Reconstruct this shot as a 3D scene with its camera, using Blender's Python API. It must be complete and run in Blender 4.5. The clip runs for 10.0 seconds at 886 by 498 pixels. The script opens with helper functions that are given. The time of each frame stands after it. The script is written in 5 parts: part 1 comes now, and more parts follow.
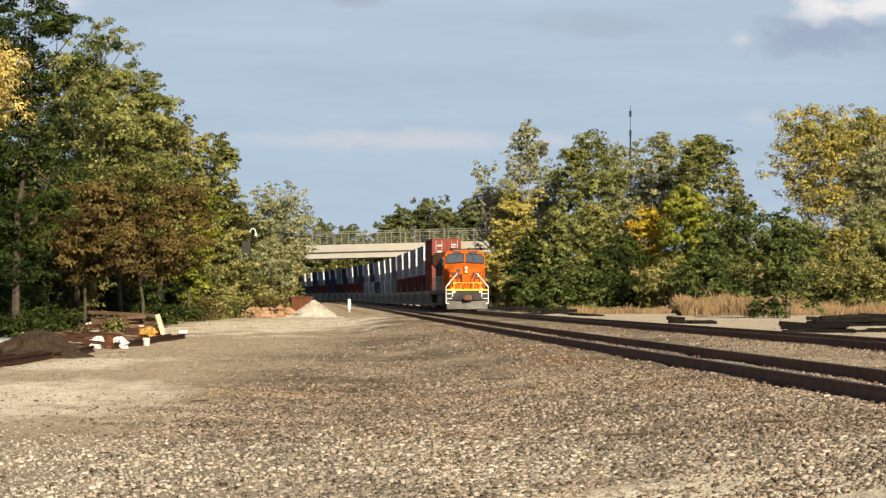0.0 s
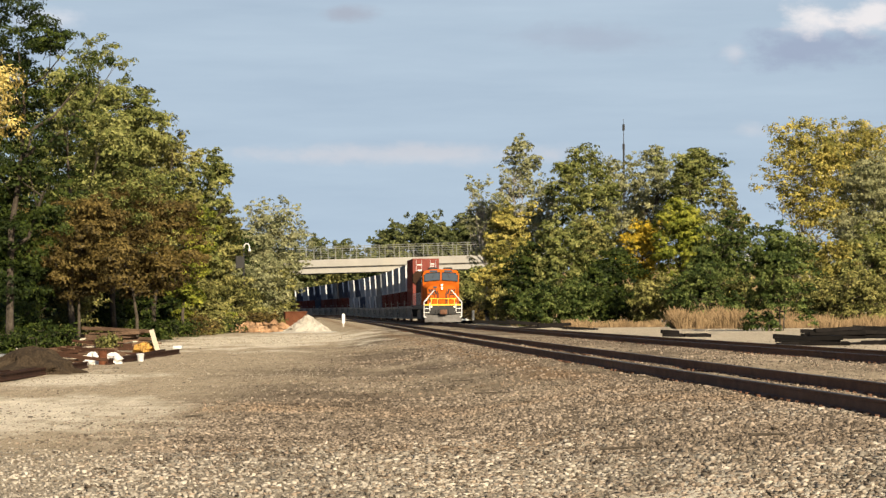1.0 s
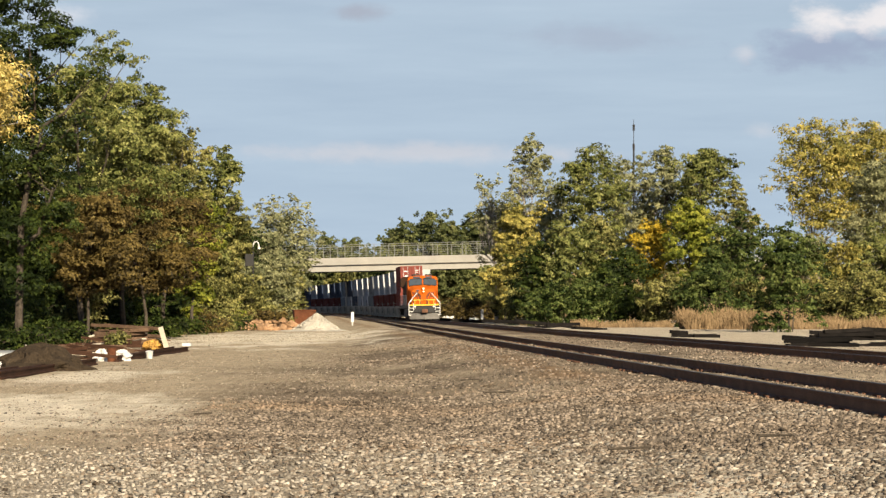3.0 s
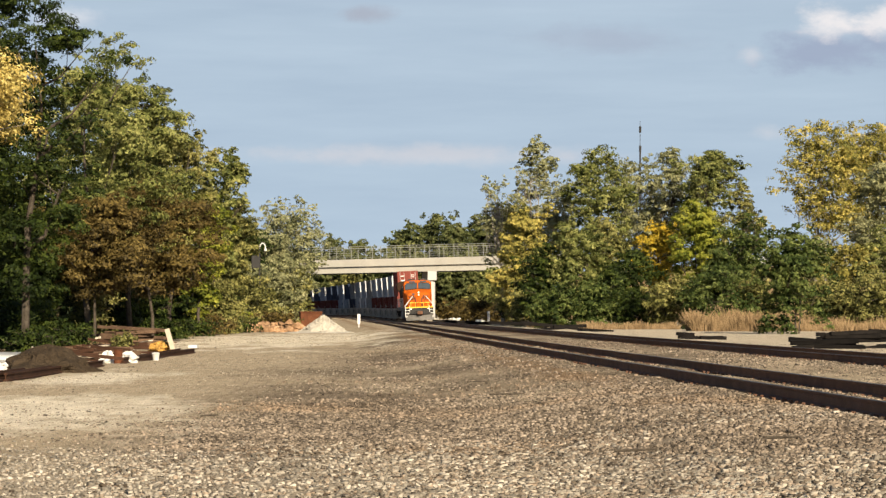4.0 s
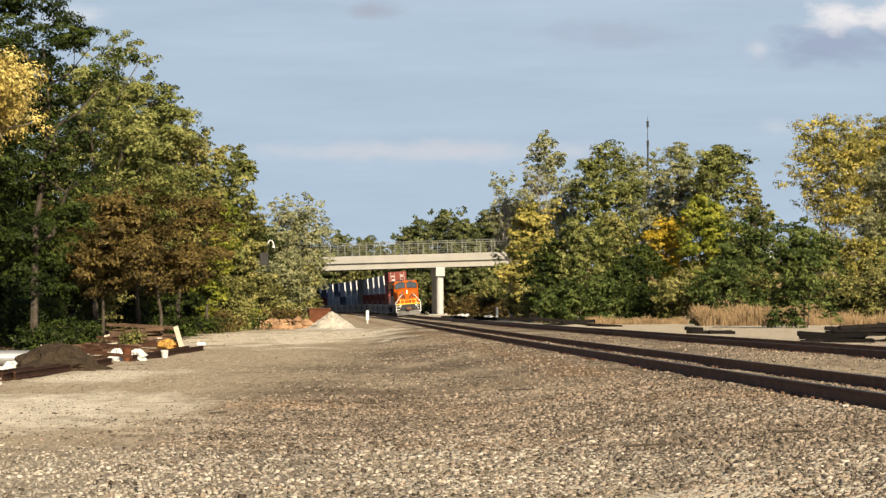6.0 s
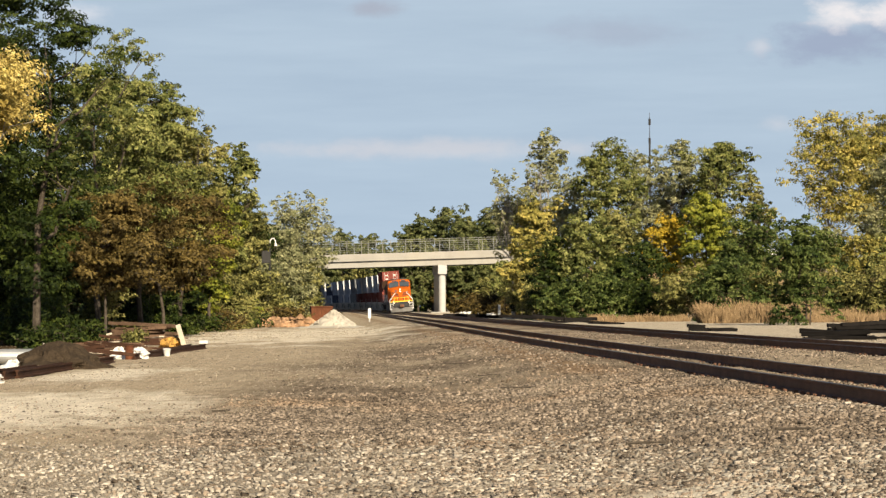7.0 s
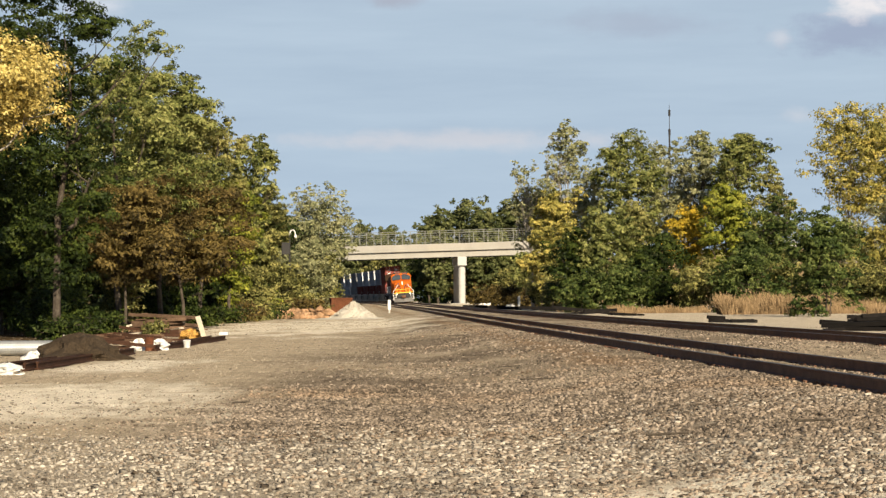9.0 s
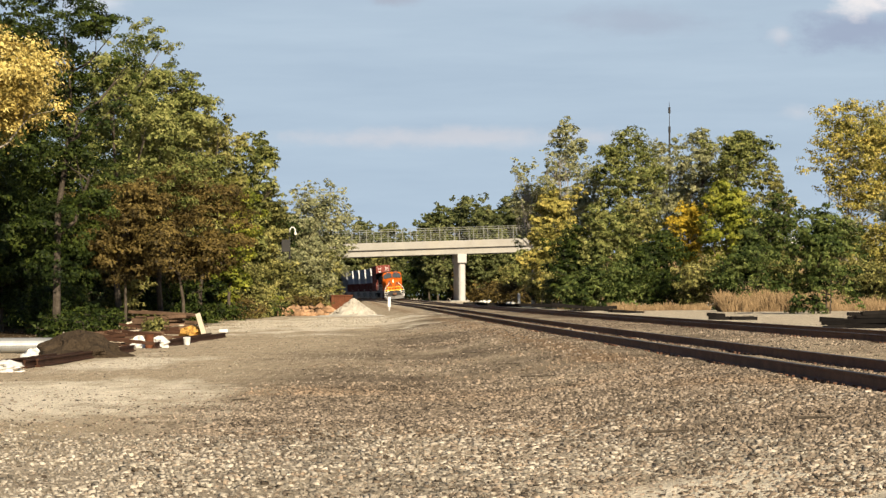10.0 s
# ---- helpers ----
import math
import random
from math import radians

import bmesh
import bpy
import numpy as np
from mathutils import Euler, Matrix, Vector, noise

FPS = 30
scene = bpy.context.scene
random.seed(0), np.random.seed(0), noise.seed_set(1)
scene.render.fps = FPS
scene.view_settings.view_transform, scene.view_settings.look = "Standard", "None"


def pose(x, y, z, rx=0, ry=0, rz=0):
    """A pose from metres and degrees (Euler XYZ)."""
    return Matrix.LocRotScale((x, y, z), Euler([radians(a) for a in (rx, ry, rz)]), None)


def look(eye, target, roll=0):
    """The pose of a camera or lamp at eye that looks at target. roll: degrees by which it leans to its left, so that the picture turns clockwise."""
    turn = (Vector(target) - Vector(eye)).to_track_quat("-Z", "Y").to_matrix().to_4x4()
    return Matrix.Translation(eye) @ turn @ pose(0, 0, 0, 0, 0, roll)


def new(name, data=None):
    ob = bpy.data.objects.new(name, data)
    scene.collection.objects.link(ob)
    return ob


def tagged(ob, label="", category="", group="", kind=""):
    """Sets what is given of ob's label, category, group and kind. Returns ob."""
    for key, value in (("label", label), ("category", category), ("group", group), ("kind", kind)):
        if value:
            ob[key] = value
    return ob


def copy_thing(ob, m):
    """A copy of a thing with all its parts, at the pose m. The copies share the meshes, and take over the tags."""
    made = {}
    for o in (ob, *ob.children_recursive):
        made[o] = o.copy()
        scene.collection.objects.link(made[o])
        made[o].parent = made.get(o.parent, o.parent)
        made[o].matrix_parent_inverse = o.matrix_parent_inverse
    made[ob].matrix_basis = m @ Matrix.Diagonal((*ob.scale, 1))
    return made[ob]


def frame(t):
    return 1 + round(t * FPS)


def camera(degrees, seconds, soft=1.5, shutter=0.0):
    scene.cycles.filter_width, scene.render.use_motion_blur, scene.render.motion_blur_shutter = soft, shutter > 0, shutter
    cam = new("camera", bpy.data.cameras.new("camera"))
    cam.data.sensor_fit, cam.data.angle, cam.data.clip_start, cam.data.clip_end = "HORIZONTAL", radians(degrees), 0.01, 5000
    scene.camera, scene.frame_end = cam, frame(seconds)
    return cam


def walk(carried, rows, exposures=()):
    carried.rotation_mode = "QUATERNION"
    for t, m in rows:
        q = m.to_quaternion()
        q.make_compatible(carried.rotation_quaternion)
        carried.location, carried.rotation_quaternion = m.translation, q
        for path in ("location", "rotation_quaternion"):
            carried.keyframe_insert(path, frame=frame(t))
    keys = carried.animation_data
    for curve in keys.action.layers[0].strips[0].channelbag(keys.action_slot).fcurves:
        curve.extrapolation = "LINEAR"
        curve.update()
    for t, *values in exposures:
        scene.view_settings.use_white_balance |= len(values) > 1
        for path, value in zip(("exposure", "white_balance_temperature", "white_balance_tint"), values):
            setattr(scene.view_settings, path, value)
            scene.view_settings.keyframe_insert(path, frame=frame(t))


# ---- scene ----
# camera: held by hand on one spot, long lens, slow drift
EYE = (0.0, 0.0, 1.5)
cam = camera(18.55, 10.0, soft=1.4)


def aim(yaw, pitch, roll):
    return Matrix.Translation(EYE) @ Euler((radians(90 + pitch), 0, radians(yaw))).to_matrix().to_4x4() @ pose(0, 0, 0, 0, 0, roll)


walk(cam, [(t, aim(a, b, c)) for t, a, b, c in (
    (0.0, 0.0000, 1.0145, 0.000),
    (0.5, -0.0567, 1.2082, -0.218),
    (1.0, -0.1318, 1.3161, -0.247),
    (1.5, -0.1273, 1.3407, -0.168),
    (2.0, -0.0905, 1.3090, -0.088),
    (2.5, -0.0172, 1.2874, 0.019),
    (4.0, 0.2023, 1.3350, 0.110),
    (4.5, 0.2321, 1.3447, -0.004),
    (5.0, 0.2661, 1.3113, -0.074),
    (5.5, 0.3230, 1.2767, -0.133),
    (7.0, 0.4180, 1.2047, -0.300),
    (7.5, 0.4417, 1.1779, -0.231),
    (8.0, 0.5475, 1.1382, -0.237),
    (8.5, 0.6946, 1.0903, -0.243),
    (9.0, 0.8349, 1.0268, -0.326),
    (9.5, 0.9075, 0.9890, -0.308),
    (10.0, 0.8353, 0.9684, -0.320),
)])

# ---- light ----
SUN_AZ, SUN_EL = 162.0, 27.0  # compass from +y clockwise
world = bpy.data.worlds.new("sky")
scene.world = world
world.use_nodes = True
wn, wl = world.node_tree.nodes, world.node_tree.links
sky = wn.new("ShaderNodeTexSky")
sky.sky_type, sky.sun_disc = "NISHITA", False
sky.sun_elevation, sky.sun_rotation = radians(SUN_EL), radians(SUN_AZ)
sky.air_density, sky.dust_density, sky.ozone_density = 1.0, 0.6, 2.0
bg = wn["Background"]
bg.inputs["Strength"].default_value = 0.05


def wmath(op, a, b=0.0, c=0.0):
    """A value node of the sky."""
    k = wn.new("ShaderNodeMath")
    k.operation = op
    for i, v in enumerate((a, b, c)):
        if isinstance(v, (int, float)):
            k.inputs[i].default_value = v
        else:
            wl.new(v, k.inputs[i])
    return k.outputs[0]


def wmix(f, a, b):
    k = wn.new("ShaderNodeMix")
    k.data_type = "RGBA"
    for s, v in (("Factor", f), ("A", a), ("B", b)):
        if isinstance(v, tuple):
            k.inputs[s].default_value = (*v, 1)
        elif isinstance(v, float):
            k.inputs[s].default_value = v
        else:
            wl.new(v, k.inputs[s])
    return k.outputs["Result"]


way = wn.new("ShaderNodeTexCoord").outputs["Generated"]
sep = wn.new("ShaderNodeSeparateXYZ")
wl.new(way, sep.inputs[0])
dx, dy, dz = sep.outputs
# a clear autumn sky: the haze near the horizon is thin, so the blue reaches far down
lift = wn.new("ShaderNodeCombineXYZ")
wl.new(dx, lift.inputs[0]), wl.new(dy, lift.inputs[1])
wl.new(wmath("MULTIPLY_ADD", dz, 0.75, 0.3), lift.inputs[2])
norm = wn.new("ShaderNodeVectorMath")
norm.operation = "NORMALIZE"
wl.new(lift.outputs[0], norm.inputs[0])
wl.new(norm.outputs[0], sky.inputs["Vector"])
# clouds: azimuth and height in thousandths of a radian, thin streaks all over and a few bodies
safe = wmath("MAXIMUM", wmath("SQRT", wmath("ADD", wmath("MULTIPLY", dx, dx), wmath("MULTIPLY", dy, dy))), 0.05)
az = wmath("MULTIPLY", wmath("ARCTAN2", dx, dy), 1000.0)
hi = wmath("MULTIPLY", wmath("DIVIDE", dz, safe), 1000.0)


def sky_noise(sx, sz, detail, rough=0.6):
    c, t = wn.new("ShaderNodeCombineXYZ"), wn.new("ShaderNodeTexNoise")
    wl.new(wmath("MULTIPLY", az, sx), c.inputs[0])
    wl.new(wmath("MULTIPLY", hi, sz), c.inputs[1])
    wl.new(c.outputs[0], t.inputs["Vector"])
    t.inputs["Scale"].default_value, t.inputs["Detail"].default_value, t.inputs["Roughness"].default_value = 1.0, detail, rough
    return t.outputs[0]


puff, streak = sky_noise(0.06, 0.11, 6), sky_noise(0.008, 0.07, 5)


def body(a, h, ra, rh, lo=0.0, hi_=0.7, ragged=1.6):
    """A cloud body: an oval with a ragged edge."""
    u = wmath("DIVIDE", wmath("SUBTRACT", az, a), ra)
    v = wmath("DIVIDE", wmath("SUBTRACT", hi, h), rh)
    r = wmath("SQRT", wmath("ADD", wmath("MULTIPLY", u, u), wmath("MULTIPLY", v, v)))
    e = wmath("ADD", wmath("SUBTRACT", 1.0, r), wmath("MULTIPLY", wmath("SUBTRACT", puff, 0.5), ragged))
    k = wn.new("ShaderNodeMapRange")
    k.interpolation_type = "SMOOTHSTEP"
    wl.new(e, k.inputs[0])
    k.inputs["From Min"].default_value, k.inputs["From Max"].default_value = lo, hi_
    return k.outputs[0]


low = wn.new("ShaderNodeMapRange")
low.interpolation_type = "SMOOTHSTEP"
wl.new(hi, low.inputs[0])
low.inputs["From Min"].default_value, low.inputs["From Max"].default_value = 112.0, 230.0
low.inputs["To Min"].default_value, low.inputs["To Max"].default_value = 1.0, 0.06
veil = wmath("MULTIPLY", wmath("MULTIPLY_ADD", streak, 0.34, 0.53), low.outputs[0])
deep = wn.new("ShaderNodeVectorMath")
deep.operation = "SCALE"
wl.new(sky.outputs[0], deep.inputs[0])
deep.inputs["Scale"].default_value = 0.8
view = wmix(veil, deep.outputs[0], (6.24, 7.51, 8.67))
view = wmix(wmath("MULTIPLY", body(-8, 58, 88, 5, -0.1, 1.0), 0.42), view, (8.55, 7.74, 7.63))
view = wmix(wmath("MULTIPLY", body(57, 101, 38, 8, -0.1, 1.0), 0.5), view, (4.17, 4.62, 5.78))
view = wmix(wmath("MULTIPLY", body(-33, 110, 13, 5, 0.0, 0.9), 0.8), view, (4.39, 4.74, 5.66))
view = wmix(wmath("MULTIPLY", body(-142, 108, 16, 7, 0.0, 1.0), 0.7), view, (8.09, 8.21, 8.79))
view = wmix(wmath("MULTIPLY", body(138, 96, 40, 10, 0.0, 0.8), 0.75), view, (3.59, 4.17, 5.66))
view = wmix(wmath("MULTIPLY", body(138, 106, 15, 8, 0.0, 0.9, 1.9), 0.85), view, (9.86, 9.35, 9.27))
view = wmix(wmath("MULTIPLY", body(160, 107, 16, 8, 0.0, 0.9, 1.9), 0.85), view, (9.86, 9.35, 9.27))
view = wmix(wmath("MULTIPLY", body(110, 95, 7, 5, 0.0, 1.0, 1.9), 0.5), view, (8.42, 8.16, 8.42))
view = wmix(wmath("MULTIPLY", body(116, 66, 10, 4, 0.0, 1.0), 0.35), view, (8.09, 7.86, 8.09))
wl.new(view, bg.inputs["Color"])
sun = new("sun", bpy.data.lights.new("sun", "SUN"))
sun.data.energy, sun.data.angle, sun.data.color = 5.0, radians(0.6), (1.0, 0.85, 0.63)
sa, se = radians(SUN_AZ), radians(SUN_EL)
sun.matrix_world = look((math.sin(sa) * math.cos(se) * 50, math.cos(sa) * math.cos(se) * 50, math.sin(se) * 50), (0, 0, 0))
scene.view_settings.exposure = 0.92


# ---- materials ----
def nodes_of(name):
    m = bpy.data.materials.new(name)
    m.use_nodes = True
    return m, m.node_tree.nodes, m.node_tree.links, m.node_tree.nodes["Principled BSDF"]


def material(name, a, b, scale=4.0, fine=40.0, rough=0.8, metal=0.0, bump=0.3, dist=0.02, island=0.0, per_object=0.0, dirt=None):
    """Two colours mixed by coarse and fine noise, with relief; island and per_object vary the value."""
    m, n, l, p = nodes_of(name)
    co = n.new("ShaderNodeTexCoord")
    big, small = n.new("ShaderNodeTexNoise"), n.new("ShaderNodeTexNoise")
    for t, s, d in ((big, scale, 5), (small, fine, 3)):
        t.inputs["Scale"].default_value, t.inputs["Detail"].default_value = s, d
        l.new(co.outputs["Object"], t.inputs["Vector"])
    add = n.new("ShaderNodeMath")
    add.operation = "MULTIPLY_ADD"
    add.inputs[1].default_value, add.inputs[2].default_value = 0.5, -0.0
    l.new(small.outputs[0], add.inputs[0])
    half = n.new("ShaderNodeMath")
    half.operation = "MULTIPLY_ADD"
    half.inputs[1].default_value = 0.5
    l.new(big.outputs[0], half.inputs[0])
    l.new(add.outputs[0], half.inputs[2])
    ramp = n.new("ShaderNodeValToRGB")
    ramp.color_ramp.elements[0].position, ramp.color_ramp.elements[1].position = 0.36, 0.64
    ramp.color_ramp.elements[0].color, ramp.color_ramp.elements[1].color = (*a, 1), (*b, 1)
    l.new(half.outputs[0], ramp.inputs[0])
    colour = ramp.outputs[0]
    if dirt:
        dn = n.new("ShaderNodeTexNoise")
        dn.inputs["Scale"].default_value, dn.inputs["Detail"].default_value = scale * 0.4, 8
        l.new(co.outputs["Object"], dn.inputs["Vector"])
        dr = n.new("ShaderNodeValToRGB")
        dr.color_ramp.elements[0].position, dr.color_ramp.elements[1].position = 0.5, 0.7
        l.new(dn.outputs[0], dr.inputs[0])
        mx = n.new("ShaderNodeMix")
        mx.data_type = "RGBA"
        l.new(dr.outputs[0], mx.inputs["Factor"])
        l.new(colour, mx.inputs["A"])
        mx.inputs["B"].default_value = (*dirt, 1)
        colour = mx.outputs["Result"]
    for amount, kind, socket in ((island, "ShaderNodeNewGeometry", "Random Per Island"), (per_object, "ShaderNodeObjectInfo", "Random")):
        if amount:
            g, mr, hs = n.new(kind), n.new("ShaderNodeMapRange"), n.new("ShaderNodeHueSaturation")
            mr.inputs["To Min"].default_value, mr.inputs["To Max"].default_value = 1 - amount, 1 + amount
            l.new(g.outputs[socket], mr.inputs[0])
            l.new(mr.outputs[0], hs.inputs["Value"])
            l.new(colour, hs.inputs["Color"])
            colour = hs.outputs[0]
    l.new(colour, p.inputs["Base Color"])
    p.inputs["Roughness"].default_value, p.inputs["Metallic"].default_value = rough, metal
    p.inputs["Specular IOR Level"].default_value = 0.1 if rough >= 0.8 else 0.3
    if bump:
        bp = n.new("ShaderNodeBump")
        bp.inputs["Strength"].default_value, bp.inputs["Distance"].default_value = bump, dist
        l.new(half.outputs[0], bp.inputs["Height"])
        l.new(bp.outputs[0], p.inputs["Normal"])
    return m


def leaf_material(name, a, b, c):
    """Foliage: three tints by clump and by leaf, with light passing through."""
    m, n, l, p = nodes_of(name)
    co, tex, g = n.new("ShaderNodeTexCoord"), n.new("ShaderNodeTexNoise"), n.new("ShaderNodeNewGeometry")
    tex.inputs["Scale"].default_value, tex.inputs["Detail"].default_value = 0.55, 3
    l.new(co.outputs["Object"], tex.inputs["Vector"])
    mixv = n.new("ShaderNodeMath")
    mixv.operation = "MULTIPLY_ADD"
    mixv.inputs[1].default_value = 0.32
    l.new(g.outputs["Random Per Island"], mixv.inputs[0])
    sub = n.new("ShaderNodeMath")
    sub.inputs[1].default_value = -0.16
    l.new(tex.outputs[0], sub.inputs[0])
    l.new(sub.outputs[0], mixv.inputs[2])
    ramp = n.new("ShaderNodeValToRGB")
    e = ramp.color_ramp.elements
    e[0].position, e[1].position = 0.3, 0.7
    e[0].color, e[1].color = (*a, 1), (*c, 1)
    e.new(0.5).color = (*b, 1)
    l.new(mixv.outputs[0], ramp.inputs[0])
    l.new(ramp.outputs[0], p.inputs["Base Color"])
    p.inputs["Roughness"].default_value, p.inputs["Specular IOR Level"].default_value = 0.6, 0.13
    tr, ms = n.new("ShaderNodeBsdfTranslucent"), n.new("ShaderNodeMixShader")
    l.new(ramp.outputs[0], tr.inputs["Color"])
    ms.inputs[0].default_value = 0.16
    l.new(p.outputs[0], ms.inputs[1])
    l.new(tr.outputs[0], ms.inputs[2])
    l.new(ms.outputs[0], n["Material Output"].inputs["Surface"])
    return m


LEAF = {
    # dark green, deepened further so the wood's shade is in the leaf colour
    "dark": leaf_material("leaf_dark_plus_shade", (0.008, 0.014, 0.003), (0.021, 0.034, 0.006), (0.062, 0.08, 0.014)),
    "green": leaf_material("leaf_green", (0.038, 0.05, 0.012), (0.138, 0.152, 0.042), (0.29, 0.285, 0.095)),
    "olive": leaf_material("leaf_olive", (0.04, 0.043, 0.012), (0.152, 0.15, 0.044), (0.315, 0.285, 0.096)),
    "brown": leaf_material("leaf_brown", (0.03, 0.023, 0.008), (0.092, 0.066, 0.02), (0.17, 0.125, 0.038)),
    "lime": leaf_material("leaf_lime", (0.055, 0.073, 0.01), (0.155, 0.172, 0.02), (0.29, 0.285, 0.042)),
    "yellow": leaf_material("leaf_yellow", (0.24, 0.175, 0.04), (0.48, 0.375, 0.11), (0.62, 0.52, 0.2)),
    "gold": leaf_material("leaf_gold", (0.08, 0.083, 0.02), (0.235, 0.21, 0.05), (0.46, 0.375, 0.1)),
    "amber": leaf_material("leaf_amber", (0.13, 0.12, 0.018), (0.36, 0.26, 0.026), (0.56, 0.39, 0.036)),
    "distant": leaf_material("leaf_distant", (0.032, 0.043, 0.014), (0.09, 0.104, 0.035), (0.18, 0.185, 0.07)),
    "cedar": leaf_material("leaf_cedar", (0.014, 0.026, 0.006), (0.052, 0.075, 0.017), (0.15, 0.175, 0.05)),
    "pale": leaf_material("leaf_pale", (0.085, 0.094, 0.04), (0.21, 0.213, 0.105), (0.35, 0.34, 0.175)),
}
BARK = material("bark", (0.032, 0.0256, 0.0192), (0.096, 0.08, 0.0624), 3, 18, 0.9, bump=0.8, dist=0.03)
PALE_BARK = material("pale_bark", (0.2, 0.176, 0.144), (0.36, 0.336, 0.288), 3, 18, 0.9, bump=0.6, dist=0.03)


def ground_material():
    """Grey-brown gravel by the tracks, pale crushed limestone where trucks drive, tan dirt between."""
    m, n, l, p = nodes_of("yard_gravel")
    co, sep = n.new("ShaderNodeTexCoord"), n.new("ShaderNodeSeparateXYZ")
    l.new(co.outputs["Object"], sep.inputs[0])

    def tex(scale, detail, stretch=1.0):
        mp, t = n.new("ShaderNodeMapping"), n.new("ShaderNodeTexNoise")
        mp.inputs["Scale"].default_value = (1, stretch, 1)
        l.new(co.outputs["Object"], mp.inputs[0])
        l.new(mp.outputs[0], t.inputs["Vector"])
        t.inputs["Scale"].default_value, t.inputs["Detail"].default_value = scale, detail
        return t.outputs[0]

    def ma(op, a, b=0.0, c=0.0):
        k = n.new("ShaderNodeMath")
        k.operation = op
        for i, v in enumerate((a, b, c)):
            if isinstance(v, (int, float)):
                k.inputs[i].default_value = v
            else:
                l.new(v, k.inputs[i])
        return k.outputs[0]

    def ramp(v, lo, hi, ca, cb):
        k = n.new("ShaderNodeValToRGB")
        k.color_ramp.elements[0].position, k.color_ramp.elements[1].position = lo, hi
        k.color_ramp.elements[0].color, k.color_ramp.elements[1].color = (*ca, 1), (*cb, 1)
        l.new(v, k.inputs[0])
        return k.outputs[0]

    def mix(f, a, b):
        k = n.new("ShaderNodeMix")
        k.data_type = "RGBA"
        l.new(f, k.inputs["Factor"]), l.new(a, k.inputs["A"]), l.new(b, k.inputs["B"])
        return k.outputs["Result"]

    broad, mid, fine = tex(0.22, 4, 0.3), tex(1.3, 5, 0.5), tex(22, 3)
    speck, worn = tex(7, 6, 0.1), tex(0.5, 6, 0.22)
    grit = ma("MULTIPLY_ADD", fine, 0.35, ma("MULTIPLY_ADD", speck, 0.4, ma("MULTIPLY", mid, 0.25)))
    gravel = ramp(grit, 0.38, 0.62, (0.1, 0.078, 0.056), (0.245, 0.198, 0.146))
    pale = ramp(grit, 0.36, 0.62, (0.49, 0.435, 0.34), (0.76, 0.69, 0.56))
    tan = ramp(grit, 0.38, 0.62, (0.255, 0.208, 0.145), (0.455, 0.378, 0.272))
    rust = ramp(grit, 0.38, 0.62, (0.16, 0.104, 0.0624), (0.288, 0.196, 0.12))

    def patch(cx, cy, rx, ry, ragged=2.3):
        """An oval patch with a ragged edge, 1 inside and below 0 outside."""
        u = ma("DIVIDE", ma("SUBTRACT", sep.outputs[0], cx), rx)
        v = ma("DIVIDE", ma("SUBTRACT", sep.outputs[1], cy), ry)
        r = ma("SQRT", ma("ADD", ma("MULTIPLY", u, u), ma("MULTIPLY", v, v)))
        return ma("ADD", ma("SUBTRACT", 1.0, r), ma("MULTIPLY_ADD", ma("SUBTRACT", worn, 0.5), ragged, ma("MULTIPLY", ma("SUBTRACT", mid, 0.5), 1.1)))

    # the worn lane along the wood, the dirt lane beyond the second track
    lane = ma("ADD", ma("MULTIPLY", sep.outputs[0], -0.28), ma("MULTIPLY_ADD", broad, 3.0, -2.0))
    beyond = ma("ADD", ma("MULTIPLY_ADD", sep.outputs[1], 0.061, sep.outputs[0]), ma("MULTIPLY_ADD", worn, 3.0, -19.5))
    f_tan = ma("MAXIMUM", ramp(broad, 0.45, 0.6, (0, 0, 0), (0.8, 0.8, 0.8)), ramp(ma("MAXIMUM", lane, beyond), 0.0, 1.0, (0, 0, 0), (1, 1, 1)))
    toe = ma("ADD", ma("MULTIPLY_ADD", sep.outputs[1], 0.0535, sep.outputs[0]), -5.0)  # about 2 m before the near rails
    f_rust = ramp(ma("SUBTRACT", ma("MULTIPLY", worn, 2.2), ma("ADD", ma("ABSOLUTE", toe), 0.35)), 0.0, 0.8, (0, 0, 0), (0.75, 0.75, 0.75))
    litter = ramp(grit, 0.38, 0.62, (0.03, 0.021, 0.012), (0.1, 0.07, 0.04))
    f_wood = ramp(ma("ADD", ma("MULTIPLY_ADD", sep.outputs[1], -0.012, ma("MULTIPLY", sep.outputs[0], -1.0)), ma("MULTIPLY_ADD", worn, 4.0, -14.6)), 0.0, 1.0, (0, 0, 0), (1, 1, 1))
    f_beyond = ramp(beyond, 0.8, 1.0, (0, 0, 0), (0.35, 0.35, 0.35))
    spots = ma("MAXIMUM", ma("MAXIMUM", patch(-6.6, 40, 3.4, 11), patch(1.9, 18.5, 2.4, 4.8)), ma("MAXIMUM", patch(-9.0, 148, 7.5, 48), patch(-8.2, 62, 1.6, 9)))
    f_pale = ma("MAXIMUM", ramp(spots, -0.1, 0.6, (0, 0, 0), (0.9, 0.9, 0.9)), ramp(patch(-1.2, 21, 6.5, 10.5), -0.1, 0.5, (0, 0, 0), (0.2, 0.2, 0.2)))
    l.new(mix(f_wood, mix(ma("MAXIMUM", f_pale, f_beyond), mix(f_rust, mix(f_tan, gravel, tan), rust), pale), litter), p.inputs["Base Color"])
    p.inputs["Roughness"].default_value, p.inputs["Specular IOR Level"].default_value = 1.0, 0.0
    bp = n.new("ShaderNodeBump")
    bp.inputs["Strength"].default_value, bp.inputs["Distance"].default_value = 1.0, 0.14
    l.new(grit, bp.inputs["Height"])
